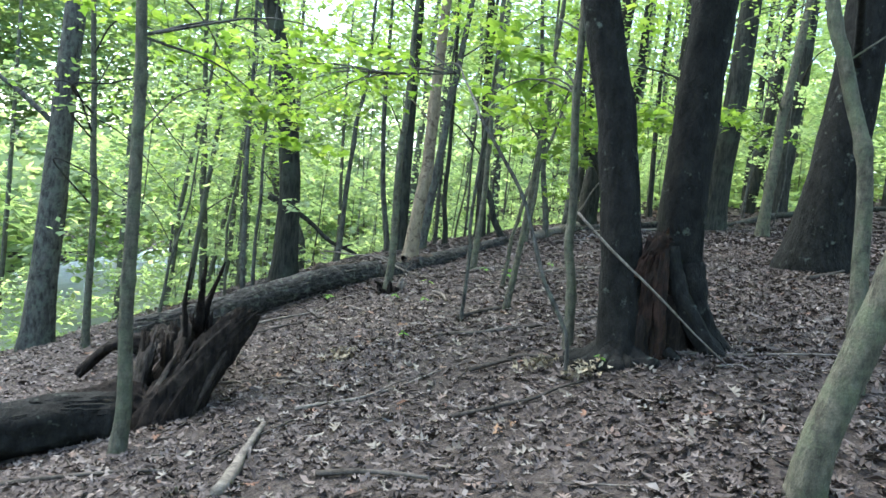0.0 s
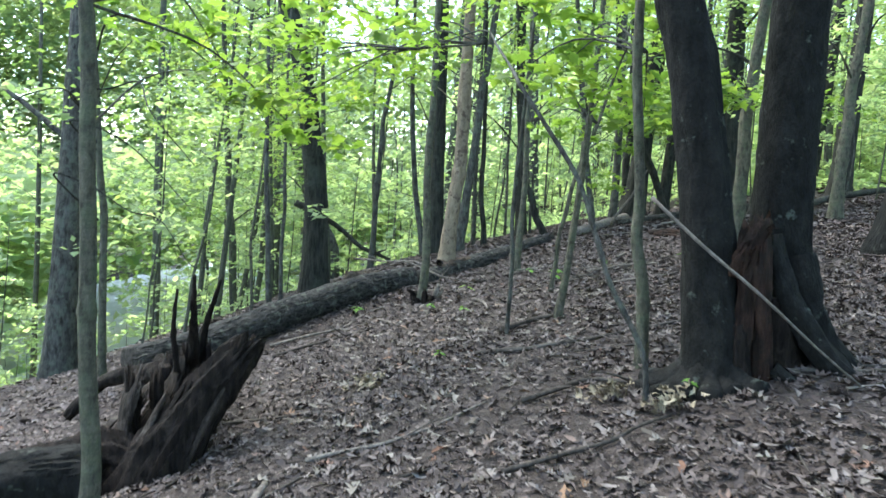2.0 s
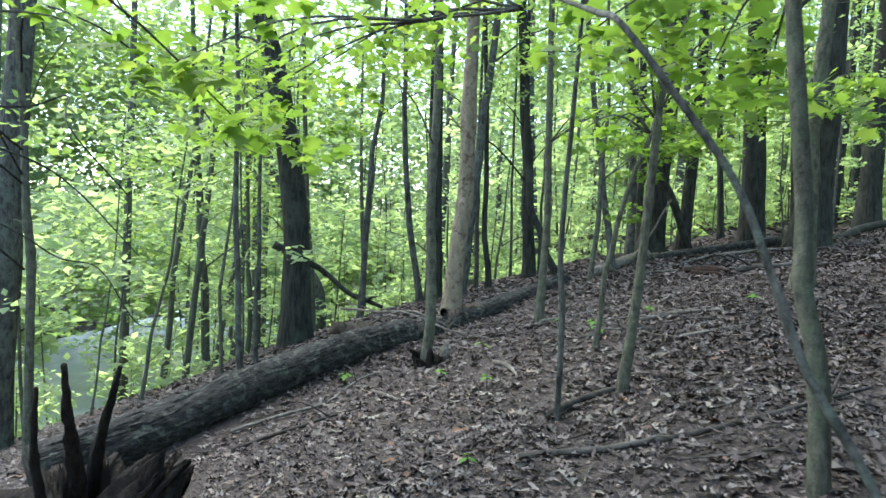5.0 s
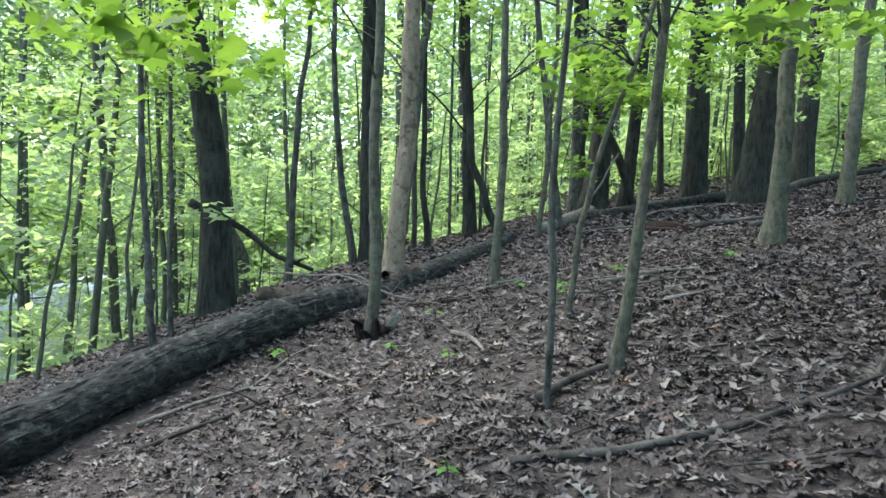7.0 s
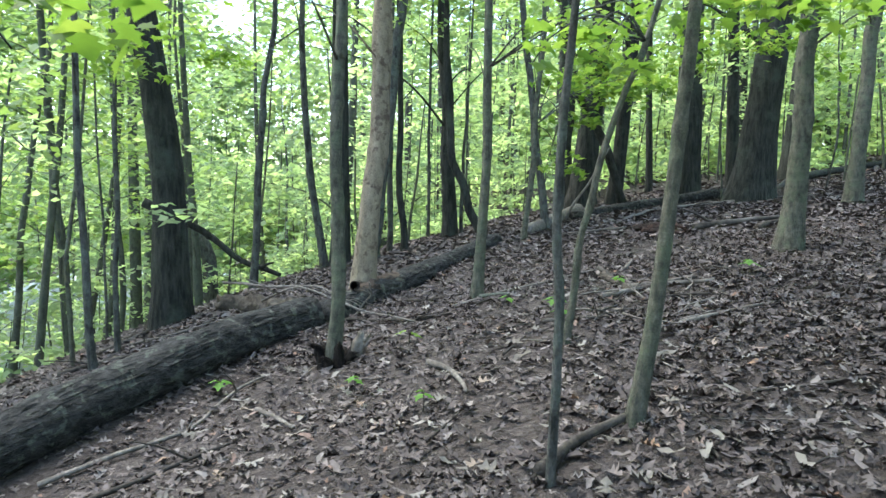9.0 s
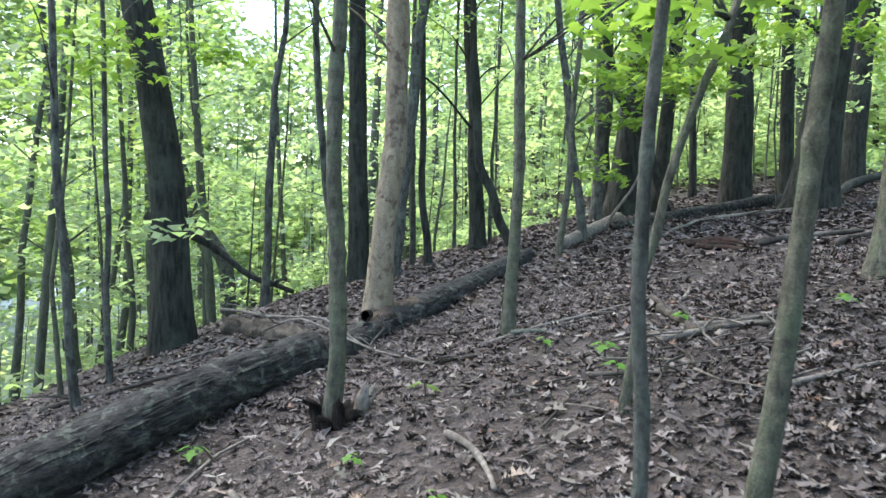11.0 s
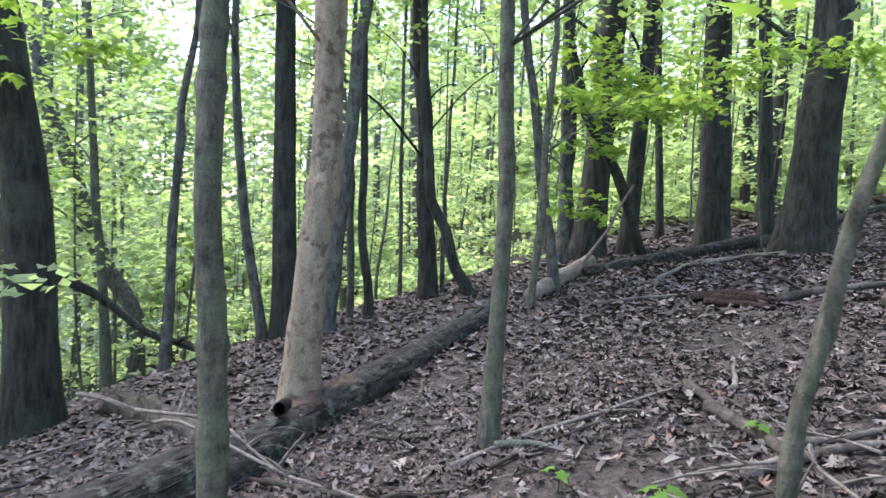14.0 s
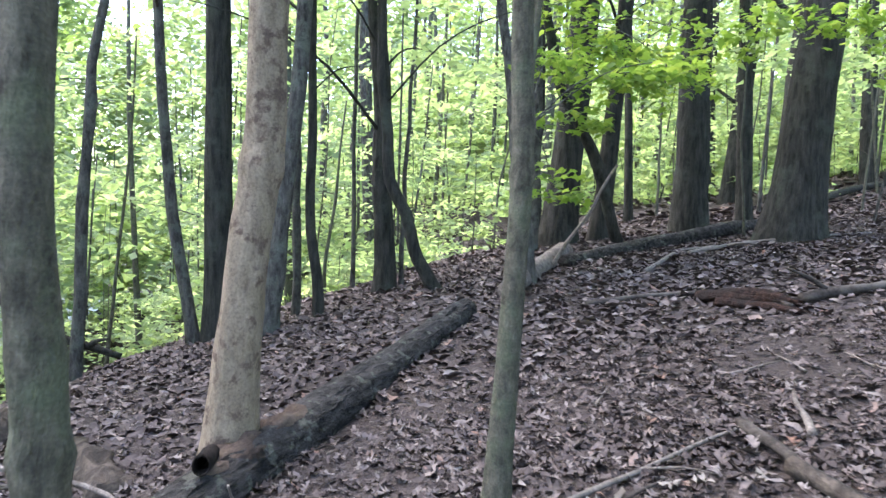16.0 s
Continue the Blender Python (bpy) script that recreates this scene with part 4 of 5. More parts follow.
part("trunk", mesh_from("trunk", v, f, BARK_TWIN), twin)
for name, pts, r, seed, wob, mt in (
        ("hollow_wood", [(1.6, 5.44, 0.3), (1.6, 5.38, 0.7), (1.6, 5.36, 1.1), (1.63, 5.38, 1.4)], (0.14, 0.1), 3, 0.22, RED_ROT),
        ("hollow_wood", [(1.72, 5.32, 0.4), (1.7, 5.32, 0.7), (1.67, 5.34, 1.0), (1.66, 5.36, 1.32), (1.66, 5.38, 1.45)], (0.075, 0.06), 4, 0.3, RED_ROT),
        ("hollow_wood", [(1.5, 5.3, 1.12), (1.53, 5.29, 1.24), (1.58, 5.31, 1.34)], (0.05, 0.06), 5, 0.4, RED_ROT),
        ("hollow_wood", [(1.57, 5.31, 1.3), (1.64, 5.31, 1.4), (1.7, 5.36, 1.4)], (0.05, 0.05), 6, 0.4, RED_ROT),
        ("hollow_wood", [(1.56, 5.28, 0.36), (1.55, 5.28, 0.6), (1.54, 5.3, 0.85)], (0.08, 0.04), 7, 0.25, ROTTEN),
        # solid near-black piece standing in for the shaded hollow between the roots
        ("cavity", [(1.86, 5.5, 0.4), (1.84, 5.46, 0.7), (1.78, 5.46, 1.0)], (0.15, 0.07), 8, 0.15, ROTTEN),
        ("root", [(1.74, 5.5, 1.35), (1.82, 5.44, 1.1), (1.93, 5.38, 0.87), (2.07, 5.33, 0.67), (2.26, 5.28, 0.5), (2.4, 5.24, 0.42)], (0.075, 0.07), 9, 0.16, BARK_TWIN),
        ("root", [(1.95, 5.55, 1.25), (2.02, 5.5, 0.95), (2.14, 5.48, 0.72), (2.38, 5.45, 0.5)], (0.1, 0.07), 10, 0.14, BARK_TWIN),
        ("root", [(1.76, 5.3, 0.6), (1.86, 5.24, 0.52), (2.0, 5.2, 0.44), (2.15, 5.17, 0.4)], (0.045, 0.03), 13, 0.15, BARK_TWIN)):
    if mt is RED_ROT:
        v, f = torn(local(pts, to), r[0], r[1], seed, 30, 0.13, (1.0, 0.75), 24)
    else:
        v, f = tube(local(pts, to), lambda u, r=r: r[0] + (r[1] - r[0]) * u, 20, 30, wob, seed, 6)
    part(name, mesh_from(name, v, f, mt), twin, "crumbling red-brown rotten wood" if mt is RED_ROT else "")
for a, ln in ((200, 0.4), (250, 0.34), (150, 0.42), (300, 0.36), (225, 0.38), (275, 0.3), (175, 0.44)):
    c, s = math.cos(radians(a)), math.sin(radians(a))
    p0 = Vector((1.46, 5.41, 0.62))
    p2 = Vector((1.46 + c * ln, 5.41 + s * ln, 0))
    p2.z = ground_z(p2.x, p2.y) + 0.0
    v, f = tube(local([p0, p0.lerp(p2, 0.5) - Vector((0, 0, 0.06)), p2], to), lambda u: 0.125 * (1 - 0.45 * u), 12, 12, 0.12, a, 3)
    part("root", mesh_from("root", v, f, BARK_TWIN), twin)
# crown above the view, added to darken the ground and trunks below
lv, lt = spray_cloud(crown_centres(1.4, 5.6, 7.0, 12.0, 4.2, 60), 40, 1.4, 0.16, SIMPLE)
part("crown", mesh_numpy("crown", lv - np.array(to), lt, LEAF_MID), twin, "unseen green leaves overhead that shade the near ground")["kind"] = "stuff"


# ---------------------------------------------------------------- fallen logs, branches and sticks
def log(name, label, points, r0, r1, mat, sides=20, wobble=0.07, seed=3, steps=36, bark_plates=0, bare=None):
    root = new(name)
    base = Vector(points[0])
    root.location = base
    tagged(root, label, "log")
    loc = local(points, base)
    v, f = tube(loc, lambda u: r0 + (r1 - r0) * u, sides, steps, wobble, seed, 3.0)
    part("log_body", mesh_from("log_body", v, f, mat), root)
    path = smooth_path(loc, 60)
    rnd = random.Random(seed)
    for k in range(bark_plates):
        i = rnd.randrange(1, len(path) - 2)
        d = (path[i + 1] - path[i]).normalized()
        u = i / len(path)
        r = (r0 + (r1 - r0) * u) * 1.0
        a = rnd.uniform(-2.2, 1.6)
        side = d.cross(Vector((0, 0, 1))).normalized()
        up = side.cross(d)
        n = side * math.cos(a) * 1.0 + up * math.sin(a + 1.2) * 1.0
        n.normalize()
        w = d.cross(n)
        ln, wd, th = rnd.uniform(0.05, 0.14), rnd.uniform(0.012, 0.028), rnd.uniform(0.01, 0.02)
        c = path[i] + n * (r * 0.985)
        bv = []
        for s, hw in ((-1, 0.2), (-0.4, 1), (0.5, 0.8), (1, 0.15)):
            for tside, hh in ((-1, 0), (0, 1), (1, 0)):
                bv.append(c + d * (s * ln) + w * (tside * wd * hw) + n * (th * hh * hw) - n * 0.004)
        bf = []
        for s in range(3):
            for q in range(2):
                a0 = s * 3 + q
                bf.append((a0, a0 + 1, a0 + 4, a0 + 3))
        part("bark_plate", mesh_from("bark_plate", bv, bf, mat, False), root)
    return root


log("fallen_log", "long dark bark-covered fallen tree trunk lying uphill", [(-3.5, 8.3, -0.44), (-2.98, 8.98, -0.32), (-2.3, 10, -0.07), (-1.59, 11, 0.14), (-0.98, 11.85, 0.24)], 0.215, 0.185, BARK_LOG, bark_plates=240)
old = log("fallen_log", "decayed fallen log with bare orange-brown wood on top", [(-0.94, 11.95, 0.12), (-0.5, 12.7, 0.24), (0.0, 13.45, 0.37), (0.75, 14.5, 0.57), (1.42, 15.5, 0.76)], 0.186, 0.122, BARK_LOG, seed=8, bark_plates=90)
v, f = tube(local([(-0.74, 12.35, 0.23), (-0.46, 12.8, 0.31), (-0.1, 13.3, 0.4), (0.2, 13.75, 0.45)], old.location), lambda u: 0.108 * math.sin(math.pi * min(0.97, 0.2 + u * 0.78)) + 0.02, 18, 40, 0.3, 5, 7)
part("bare_wood", mesh_from("bare_wood", v, f, BARE_WOOD), old, "bare orange-brown wood where the bark has gone")
v, f = tube(local([(-0.62, 12.85, 0.3), (-0.33, 13.2, 0.38), (-0.02, 13.6, 0.43)], old.location), lambda u: 0.05 * (1 - 0.5 * u), 10, 16, 0.2, 9, 4)
part("bare_wood", mesh_from("bare_wood", v, f, BARE_WOOD), old)

log("fallen_log", "short pale log crossing the end of the long one", [(2.0, 16.1, 0.88), (2.6, 17.0, 1.02), (3.4, 18.1, 1.2)], 0.1, 0.13, STICK_PALE, 14, 0.1, 5, 16)
log("fallen_log", "dark fallen branch lying in front of the big trees", [(3.1, 17.35, 1.1), (4.1, 17.8, 1.25), (5.2, 18.3, 1.4), (6.2, 18.7, 1.55), (7.2, 19.2, 1.62)], 0.09, 0.12, BARK_LOG, 12, 0.1, 6, 20)
log("fallen_log", "bowed black branch lying on the crest", [(7.1, 18.3, 1.55), (8.2, 19.6, 1.74), (9.6, 21.3, 2.02), (11.6, 23.1, 2.3), (13.8, 24.9, 2.58), (17.4, 27.3, 3.02)], 0.1, 0.08, BARK_DARK, 12, 0.1, 7, 22)
log("fallen_log", "rotting log chunk sunk in the litter near the dark tree", [(-2.62, 15.9, -0.3), (-2.0, 14.9, -0.17), (-1.45, 13.9, -0.05), (-1.1, 13.2, 0.02)], 0.15, 0.12, BARK_LOG_OLD, 20, 0.42, 14, 30)
pieces = [torn([Vector(p) for p in pts], r0, r1, 90 + k, 20, 0.12, (1.0, 0.7), 14) for k, (pts, r0, r1) in enumerate((
    ([(0, 0, 0), (0.2, -0.24, 0.03), (0.44, -0.62, 0.0)], 0.05, 0.07), ([(0.14, -0.1, 0.03), (0.32, -0.4, 0.06), (0.42, -0.68, 0.02)], 0.06, 0.05), ([(0.05, -0.2, -0.02), (0.25, -0.5, -0.01), (0.36, -0.8, -0.02)], 0.04, 0.03)))]
chunk = new("rotten_log", mesh_from("rotten_log", *joined(pieces), RED_ROT))
chunk.location = (3.12, 14.42, ground_z(3.2, 14.2) + 0.06)
tagged(chunk, "crumbling red-brown log chunk on the upper slope", "log")

# broken foot of the fallen tree
stump = new("broken_stump")
stump.location = (-2.3, 6.5, ground_z(-2.3, 6.5))
tagged(stump, "torn, rotten black stump of the fallen tree with upright splinters", "stump")
so = stump.location

for k, (name, pts, r0, r1, fl) in enumerate((
        ("slab", [(-2.16, 5.42, -0.68), (-2.02, 5.56, -0.32), (-1.78, 5.78, 0.08), (-1.52, 6.0, 0.42)], 0.24, 0.13, (0.75, 1.0)),
        ("slab", [(-1.98, 5.36, -0.66), (-1.86, 5.52, -0.28), (-1.68, 5.75, 0.06), (-1.5, 5.98, 0.42)], 0.17, 0.1, (1.0, 0.6)),
        ("slab", [(-3.0, 5.45, -0.5), (-2.6, 5.55, -0.36), (-2.3, 5.6, -0.34), (-2.05, 5.62, -0.42)], 0.17, 0.16, (1.0, 0.9)),
        ("slab", [(-2.3, 5.6, -0.65), (-2.12, 5.95, -0.12), (-2.1, 6.4, 0.12), (-2.35, 7.1, 0.02)], 0.2, 0.13, (0.6, 1.0)),
        ("slab", [(-2.25, 6.35, 0.02), (-2.5, 6.9, -0.02), (-2.85, 7.5, -0.14)], 0.1, 0.07, (0.7, 1.0)))):
    v, f = torn(local(pts, so), r0, r1, 5 + k, flat=fl)
    part(name, mesh_from(name, v, f, ROTTEN), stump)
sh = random.Random(8)
for name, x, y, z0, z1, r in (("shard", -2.0, 6.05, -0.1, 0.36, 0.07), ("shard", -2.1, 5.85, -0.35, 0.2, 0.11), ("shard", -2.24, 5.8, -0.5, 0.22, 0.1), ("shard", -2.36, 5.95, -0.5, 0.2, 0.12),
                              ("shard", -2.5, 6.3, -0.5, 0.02, 0.1), ("shard", -1.9, 6.2, -0.05, 0.36, 0.06), ("shard", -2.3, 6.5, -0.4, 0.16, 0.1), ("shard", -1.78, 6.24, 0.05, 0.32, 0.05)):
    lean = Vector((sh.uniform(-0.05, 0.05), sh.uniform(-0.05, 0.05), 0))
    v, f = torn(local([Vector((x, y, z0)), Vector((x, y, (z0 + z1) / 2)) + lean * 0.4, Vector((x, y, z1)) + lean], so), r, r * 0.7, int(abs(x * 100)), 18, 0.1, (0.4, 1.0), 10)
    part(name, mesh_from(name, v, f, ROTTEN), stump)
for pts, r in (([(-1.96, 6.1, 0.2), (-1.9, 5.92, 0.5), (-1.84, 5.76, 0.72), (-1.8, 5.66, 0.9)], 0.04), ([(-1.97, 6.2, 0.2), (-1.92, 6.18, 0.45), (-1.84, 6.1, 0.64), (-1.76, 6.03, 0.83)], 0.032),
               ([(-2.0, 5.9, 0.2), (-1.99, 5.8, 0.5), (-1.93, 5.7, 0.8)], 0.026)):
    v, f = tube(local(pts, so), lambda u, r=r: r * (1 - 0.72 * u ** 1.3), 10, 22, 0.3, r * 90, 9)
    part("splinter", mesh_from("splinter", v, f, ROTTEN), stump)
sr = random.Random(19)
for k in range(16):
    u = k / 15
    foot = Vector((-2.2 + 0.34 * u, 5.36 + 0.06 * sr.random(), -0.62 + 0.1 * sr.random()))
    tip = Vector((-1.98 + 0.46 * u, 5.74 + 0.22 * u, 0.16 + 0.22 * u + sr.uniform(-0.12, 0.06)))
    bow = foot.lerp(tip, 0.5) + Vector((sr.uniform(-0.03, 0.03), -0.05, sr.uniform(-0.04, 0.02)))
    v, f = torn(local([foot, bow, tip], so), sr.uniform(0.035, 0.06), 0.022, 70 + k, 10, 0.09, (0.6, 1.0), 14)
    part("splinter", mesh_from("splinter", v, f, ROTTEN if k % 3 else BROWN_ROT), stump)
for pts, w in (([(-2.28, 5.7, -0.3), (-2.26, 5.74, 0.0), (-2.2, 5.8, 0.24)], 0.12), ([(-2.62, 5.75, -0.52), (-2.45, 5.85, -0.3), (-2.25, 5.95, -0.02)], 0.09), ([(-2.05, 5.95, 0.0), (-2.02, 5.98, 0.2), (-2.06, 6.02, 0.34)], 0.09),
               ([(-2.75, 6.0, -0.5), (-2.55, 6.2, -0.25), (-2.35, 6.4, 0.0)], 0.08), ([(-2.9, 5.6, -0.6), (-2.6, 5.62, -0.42), (-2.35, 5.6, -0.3)], 0.1)):
    v, f = torn(local(pts, so), w, w * 0.75, int(w * 900 + pts[0][1] * 10), 20, 0.13, (0.28, 1.0), 14)
    part("slab", mesh_from("slab", v, f, BROWN_ROT), stump, "grey-brown weathered broken board")
log("broken_log", "black rotten log butt lying beside the torn stump", [(-4.3, 5.05, -0.85), (-3.4, 5.15, -0.6), (-2.75, 5.3, -0.43), (-2.3, 5.45, -0.38)], 0.21, 0.19, BARK_TWIN, 24, 0.14, 21, 20, bark_plates=40)
log("fallen_branch", "dark broken bough jutting from the stump", [(-2.3, 6.6, 0.02), (-2.7, 6.8, -0.08), (-3.05, 6.9, -0.2), (-3.2, 6.85, -0.36), (-3.3, 6.8, -0.5)], 0.095, 0.03, ROTTEN, 14, 0.42, 22, 14)

# rotten stub at the foot of the sapling by the log
stub = new("rotten_stub")
stub.location = (-0.6, 10.6, ground_z(-0.6, 10.6))
tagged(stub, "small hollow rotten stub against a sapling", "stump")
sg = random.Random(4)
for k in range(11):
    a = 0.5 + k * 0.63
    reach, rise = sg.uniform(0.03, 0.13), sg.uniform(0.1, 0.26)
    x, y = -0.66 + 0.11 * math.cos(a), 10.56 + 0.13 * math.sin(a)
    base = ground_z(x, y) - 0.03
    pts = [(x, y, base), (x + 0.3 * reach * math.cos(a), y + 0.3 * reach * math.sin(a), base + rise * 0.75), (x + reach * math.cos(a), y + reach * math.sin(a), base + rise)]
    v, f = torn(local(pts, stub.location), sg.uniform(0.045, 0.075), 0.02, 40 + k, 12, 0.05, (0.6, 1.0), 8)
    part("shard", mesh_from("shard", v, f, ROTTEN), stub)
for pts, r in (([(-0.52, 10.5, 0.02), (-0.5, 10.5, 0.2), (-0.47, 10.52, 0.34)], 0.06), ([(-0.5, 10.66, 0.05), (-0.46, 10.68, 0.2), (-0.42, 10.7, 0.28)], 0.05)):
    v, f = torn(local(pts, stub.location), r, r * 0.6, 61, 14, 0.06, (0.5, 1.0), 8)
    part("shard", mesh_from("shard", v, f, STICK_PALE), stub, "pale weathered shard")

# hollow broken limb at the foot of the pale tree
hol = new("hollow_limb")
hol.location = (-0.58, 12.66, 0.36)
tagged(hol, "dark hollow limb end lying against the pale tree", "log")
ring_o, ring_i = [], []
for k in range(16):
    a = 2 * math.pi * k / 16
    ring_o.append((math.cos(a) * 0.044, math.sin(a) * 0.052))
    ring_i.append((math.cos(a) * 0.036, math.sin(a) * 0.042))
hv = [(x, -0.18, z + 0.09) for x, z in ring_o] + [(x, -0.18, z + 0.09) for x, z in ring_i] + [(x * 0.8, 0.02, z + 0.07) for x, z in ring_i] + [(x + 0.02, 0.1, z + 0.05) for x, z in ring_o]
hf = []
for k in range(16):
    k2 = (k + 1) % 16
    hf += [(k, k2, 16 + k2, 16 + k), (16 + k, 16 + k2, 32 + k2, 32 + k), (k2, k, 48 + k, 48 + k2)]
hf.append(tuple(32 + k for k in range(16)))
hf.append(tuple(48 + k for k in range(15, -1, -1)))
part("limb", mesh_from("limb", hv, hf, ROTTEN), hol)


def stick(label, points, r, mat, lift=0.0, forks=0, name="stick"):
    """A dead stick lying on the litter: points (x, y) follow the ground, points (x, y, z) hang free."""
    pts = [Vector(p) if len(p) == 3 else Vector((p[0], p[1], ground_z(p[0], p[1]) + r * 0.7 + 0.012 + lift)) for p in points]
    o = pts[0]
    rnd = random.Random(int(abs(o.x * 991 + o.y * 37)))
    fine = []
    for a, b_ in zip(pts, pts[1:]):
        fine += [a, a.lerp(b_, 0.5) + Vector((rnd.uniform(-1, 1), rnd.uniform(-1, 1), 0.3)) * 0.03 * (b_ - a).length]
    fine.append(pts[-1])
    pieces = [tube([p - o for p in fine], lambda u: r * (1 - 0.5 * u), 8, 16, 0.14, o.x, 6)]
    for k in range(forks):
        c = fine[rnd.randrange(1, len(fine) - 1)] - o
        d = Vector((rnd.uniform(-1, 1), rnd.uniform(-1, 1), rnd.uniform(0.1, 0.5))) * rnd.uniform(0.2, 0.5)
        pieces.append(tube([c, c + d * 0.5 + Vector((0, 0, 0.02)), c + d], lambda u: r * 0.5 * (1 - 0.7 * u), 6, 6, 0.1, k))
    v, f = joined(pieces)
    ob = new(name, mesh_from(name, v, f, mat))
    ob.location = o
    return tagged(ob, label, "stick")


PALE_S, DARK_S = "bleached dead stick lying on the leaf litter", "damp dark stick lying on the leaf litter"
stick("long peeled pale branch propped against the twin tree", [(0.98, 5.2, 1.55), (1.28, 5.03, 1.26), (1.62, 4.95, 0.98), (2.1, 5.0, 0.6)], 0.0115, STICK_PALE, name="leaning_stick")
stick(PALE_S, [(1.69, 5.38), (2.3, 5.3), (2.96, 5.18)], 0.016, STICK_PALE)
stick(PALE_S, [(-1.04, 3.75), (-1.06, 4.3), (-1.07, 4.89)], 0.04, STICK_PALE)
stick(DARK_S, [(-2.65, 4.54), (-1.9, 4.4), (-1.38, 4.29), (-0.88, 4.98)], 0.016, STICK_DARK)
stick(PALE_S, [(-0.92, 5.19), (-0.5, 5.3), (-0.21, 5.4), (0.13, 5.72)], 0.015, STICK_PALE, forks=1)
stick(PALE_S, [(-2.02, 6.4), (-1.5, 6.22), (-1.02, 6.11)], 0.017, STICK_PALE)
stick(DARK_S, [(-0.53, 3.85), (-0.3, 3.8), (-0.09, 3.7), (0.08, 3.58)], 0.02, STICK_DARK)
stick(PALE_S, [(-2.75, 6.3), (-3.2, 6.25), (-4.0, 6.2)], 0.035, STICK_PALE, 0.1)
stick(DARK_S, [(-2.4, 6.2), (-3.1, 6.1), (-3.9, 6.0)], 0.025, STICK_DARK, 0.12)
stick(DARK_S, [(0.35, 5.6), (0.8, 5.75), (1.25, 5.3)], 0.02, STICK_DARK, forks=2)
stick(DARK_S, [(0.2, 4.6), (0.75, 4.75), (1.1, 4.95)], 0.016, STICK_DARK)
stick(DARK_S, [(4.51, 8.69), (5.0, 9.1), (5.64, 9.74)], 0.03, STICK_DARK, forks=1)
stick(DARK_S, [(0.05, 7.1), (0.5, 6.95), (0.96, 6.92), (1.53, 7.08), (2.1, 7.3)], 0.022, STICK_DARK, forks=2)
stick(PALE_S, [(1.73, 10.95), (2.0, 10.8), (2.33, 10.75)], 0.025, STICK_PALE)
stick("curved pale stick lying on the leaf litter", [(0.0, 9.75), (0.11, 9.45), (0.16, 8.98)], 0.024, STICK_PALE)
stick(DARK_S, [(3.5, 14.29), (3.49, 13.73)], 0.05, STICK_DARK)
stick("grey branch lying along the litter below the log", [(-2.3, 9.2), (-1.57, 9.65), (-1.38, 10.3), (-1.2, 10.5)], 0.018, STICK_PALE, forks=2)
stick(PALE_S, [(-1.14, 9.73), (-0.95, 9.4), (-0.84, 9.18)], 0.02, STICK_PALE)
stick(DARK_S, [(-2.1, 8.6), (-1.6, 8.9), (-1.2, 9.2)], 0.018, STICK_DARK, forks=1)
stick(DARK_S, [(1.88, 11.99), (1.8, 11.4), (1.8, 10.81)], 0.028, STICK_DARK)
stick(DARK_S, [(0.3, 7.75), (0.49, 7.96), (0.88, 8.19)], 0.03, STICK_DARK)
stick("long thin pale branch crossing the litter uphill", [(0.37, 11.5), (0.9, 11.68), (1.3, 11.8), (1.95, 11.97)], 0.017, STICK_PALE, forks=1)
stick(DARK_S, [(0.5, 11.3), (0.95, 11.5), (1.35, 11.68)], 0.012, STICK_DARK)
stick("thick crooked dead branch lying by a sapling", [(1.77, 11.49), (1.78, 11.1), (1.76, 10.76), (1.9, 10.66)], 0.042, BARK_LOG_OLD)
stick(PALE_S, [(1.49, 10.66), (1.75, 10.71), (2.04, 10.67), (2.35, 10.47)], 0.032, STICK_PALE)
stick(PALE_S, [(2.05, 11.72), (2.18, 11.95), (2.32, 12.19)], 0.02, STICK_PALE)
stick(DARK_S, [(0.88, 10.19), (1.2, 10.0), (1.48, 9.88)], 0.018, STICK_DARK, forks=2)
stick(PALE_S, [(1.63, 9.46), (1.86, 9.47), (2.3, 9.5)], 0.02, STICK_PALE)
stick(DARK_S, [(3.75, 13.94), (4.3, 13.95), (5.01, 13.98)], 0.05, STICK_DARK, forks=1)
stick(DARK_S, [(4.2, 13.2), (4.6, 13.6), (5.1, 13.75)], 0.045, BARK_LOG_OLD)
stick("long bleached branch lying before the big trees", [(3.6, 16.2), (4.57, 17.22), (5.2, 17.35)], 0.03, STICK_PALE)
stick("long bleached branch lying before the big trees", [(4.6, 17.0), (5.86, 17.45), (7.46, 17.3)], 0.035, STICK_PALE, forks=1)
stick(DARK_S, [(2.35, 14.9), (2.9, 14.8), (3.3, 14.6)], 0.03, STICK_DARK)
stick("dead bough sloping to the ground below the log", [(-4.0, 16.7, 1.2), (-3.19, 17.1, 0.75), (-2.58, 17.2, 0.25), (-1.94, 17.3, 0.0)], 0.075, BARK_DARK, forks=3, name="fallen_bough")
stick(DARK_S, [(-3.9, 14.6), (-3.5, 15.3), (-3.3, 16.9)], 0.03, STICK_DARK, forks=1)
stick("thin dead branches by the foot of the dark tree", [(-3.73, 14.6), (-2.9, 14.3), (-2.2, 14.4)], 0.022, STICK_PALE, forks=2)
stick(DARK_S, [(-4.05, 13.69), (-3.2, 13.55), (-2.35, 13.41)], 0.03, STICK_DARK, forks=1)
stick(DARK_S, [(-3.2, 12.6), (-2.4, 12.7), (-1.7, 12.9)], 0.025, STICK_DARK, forks=1)
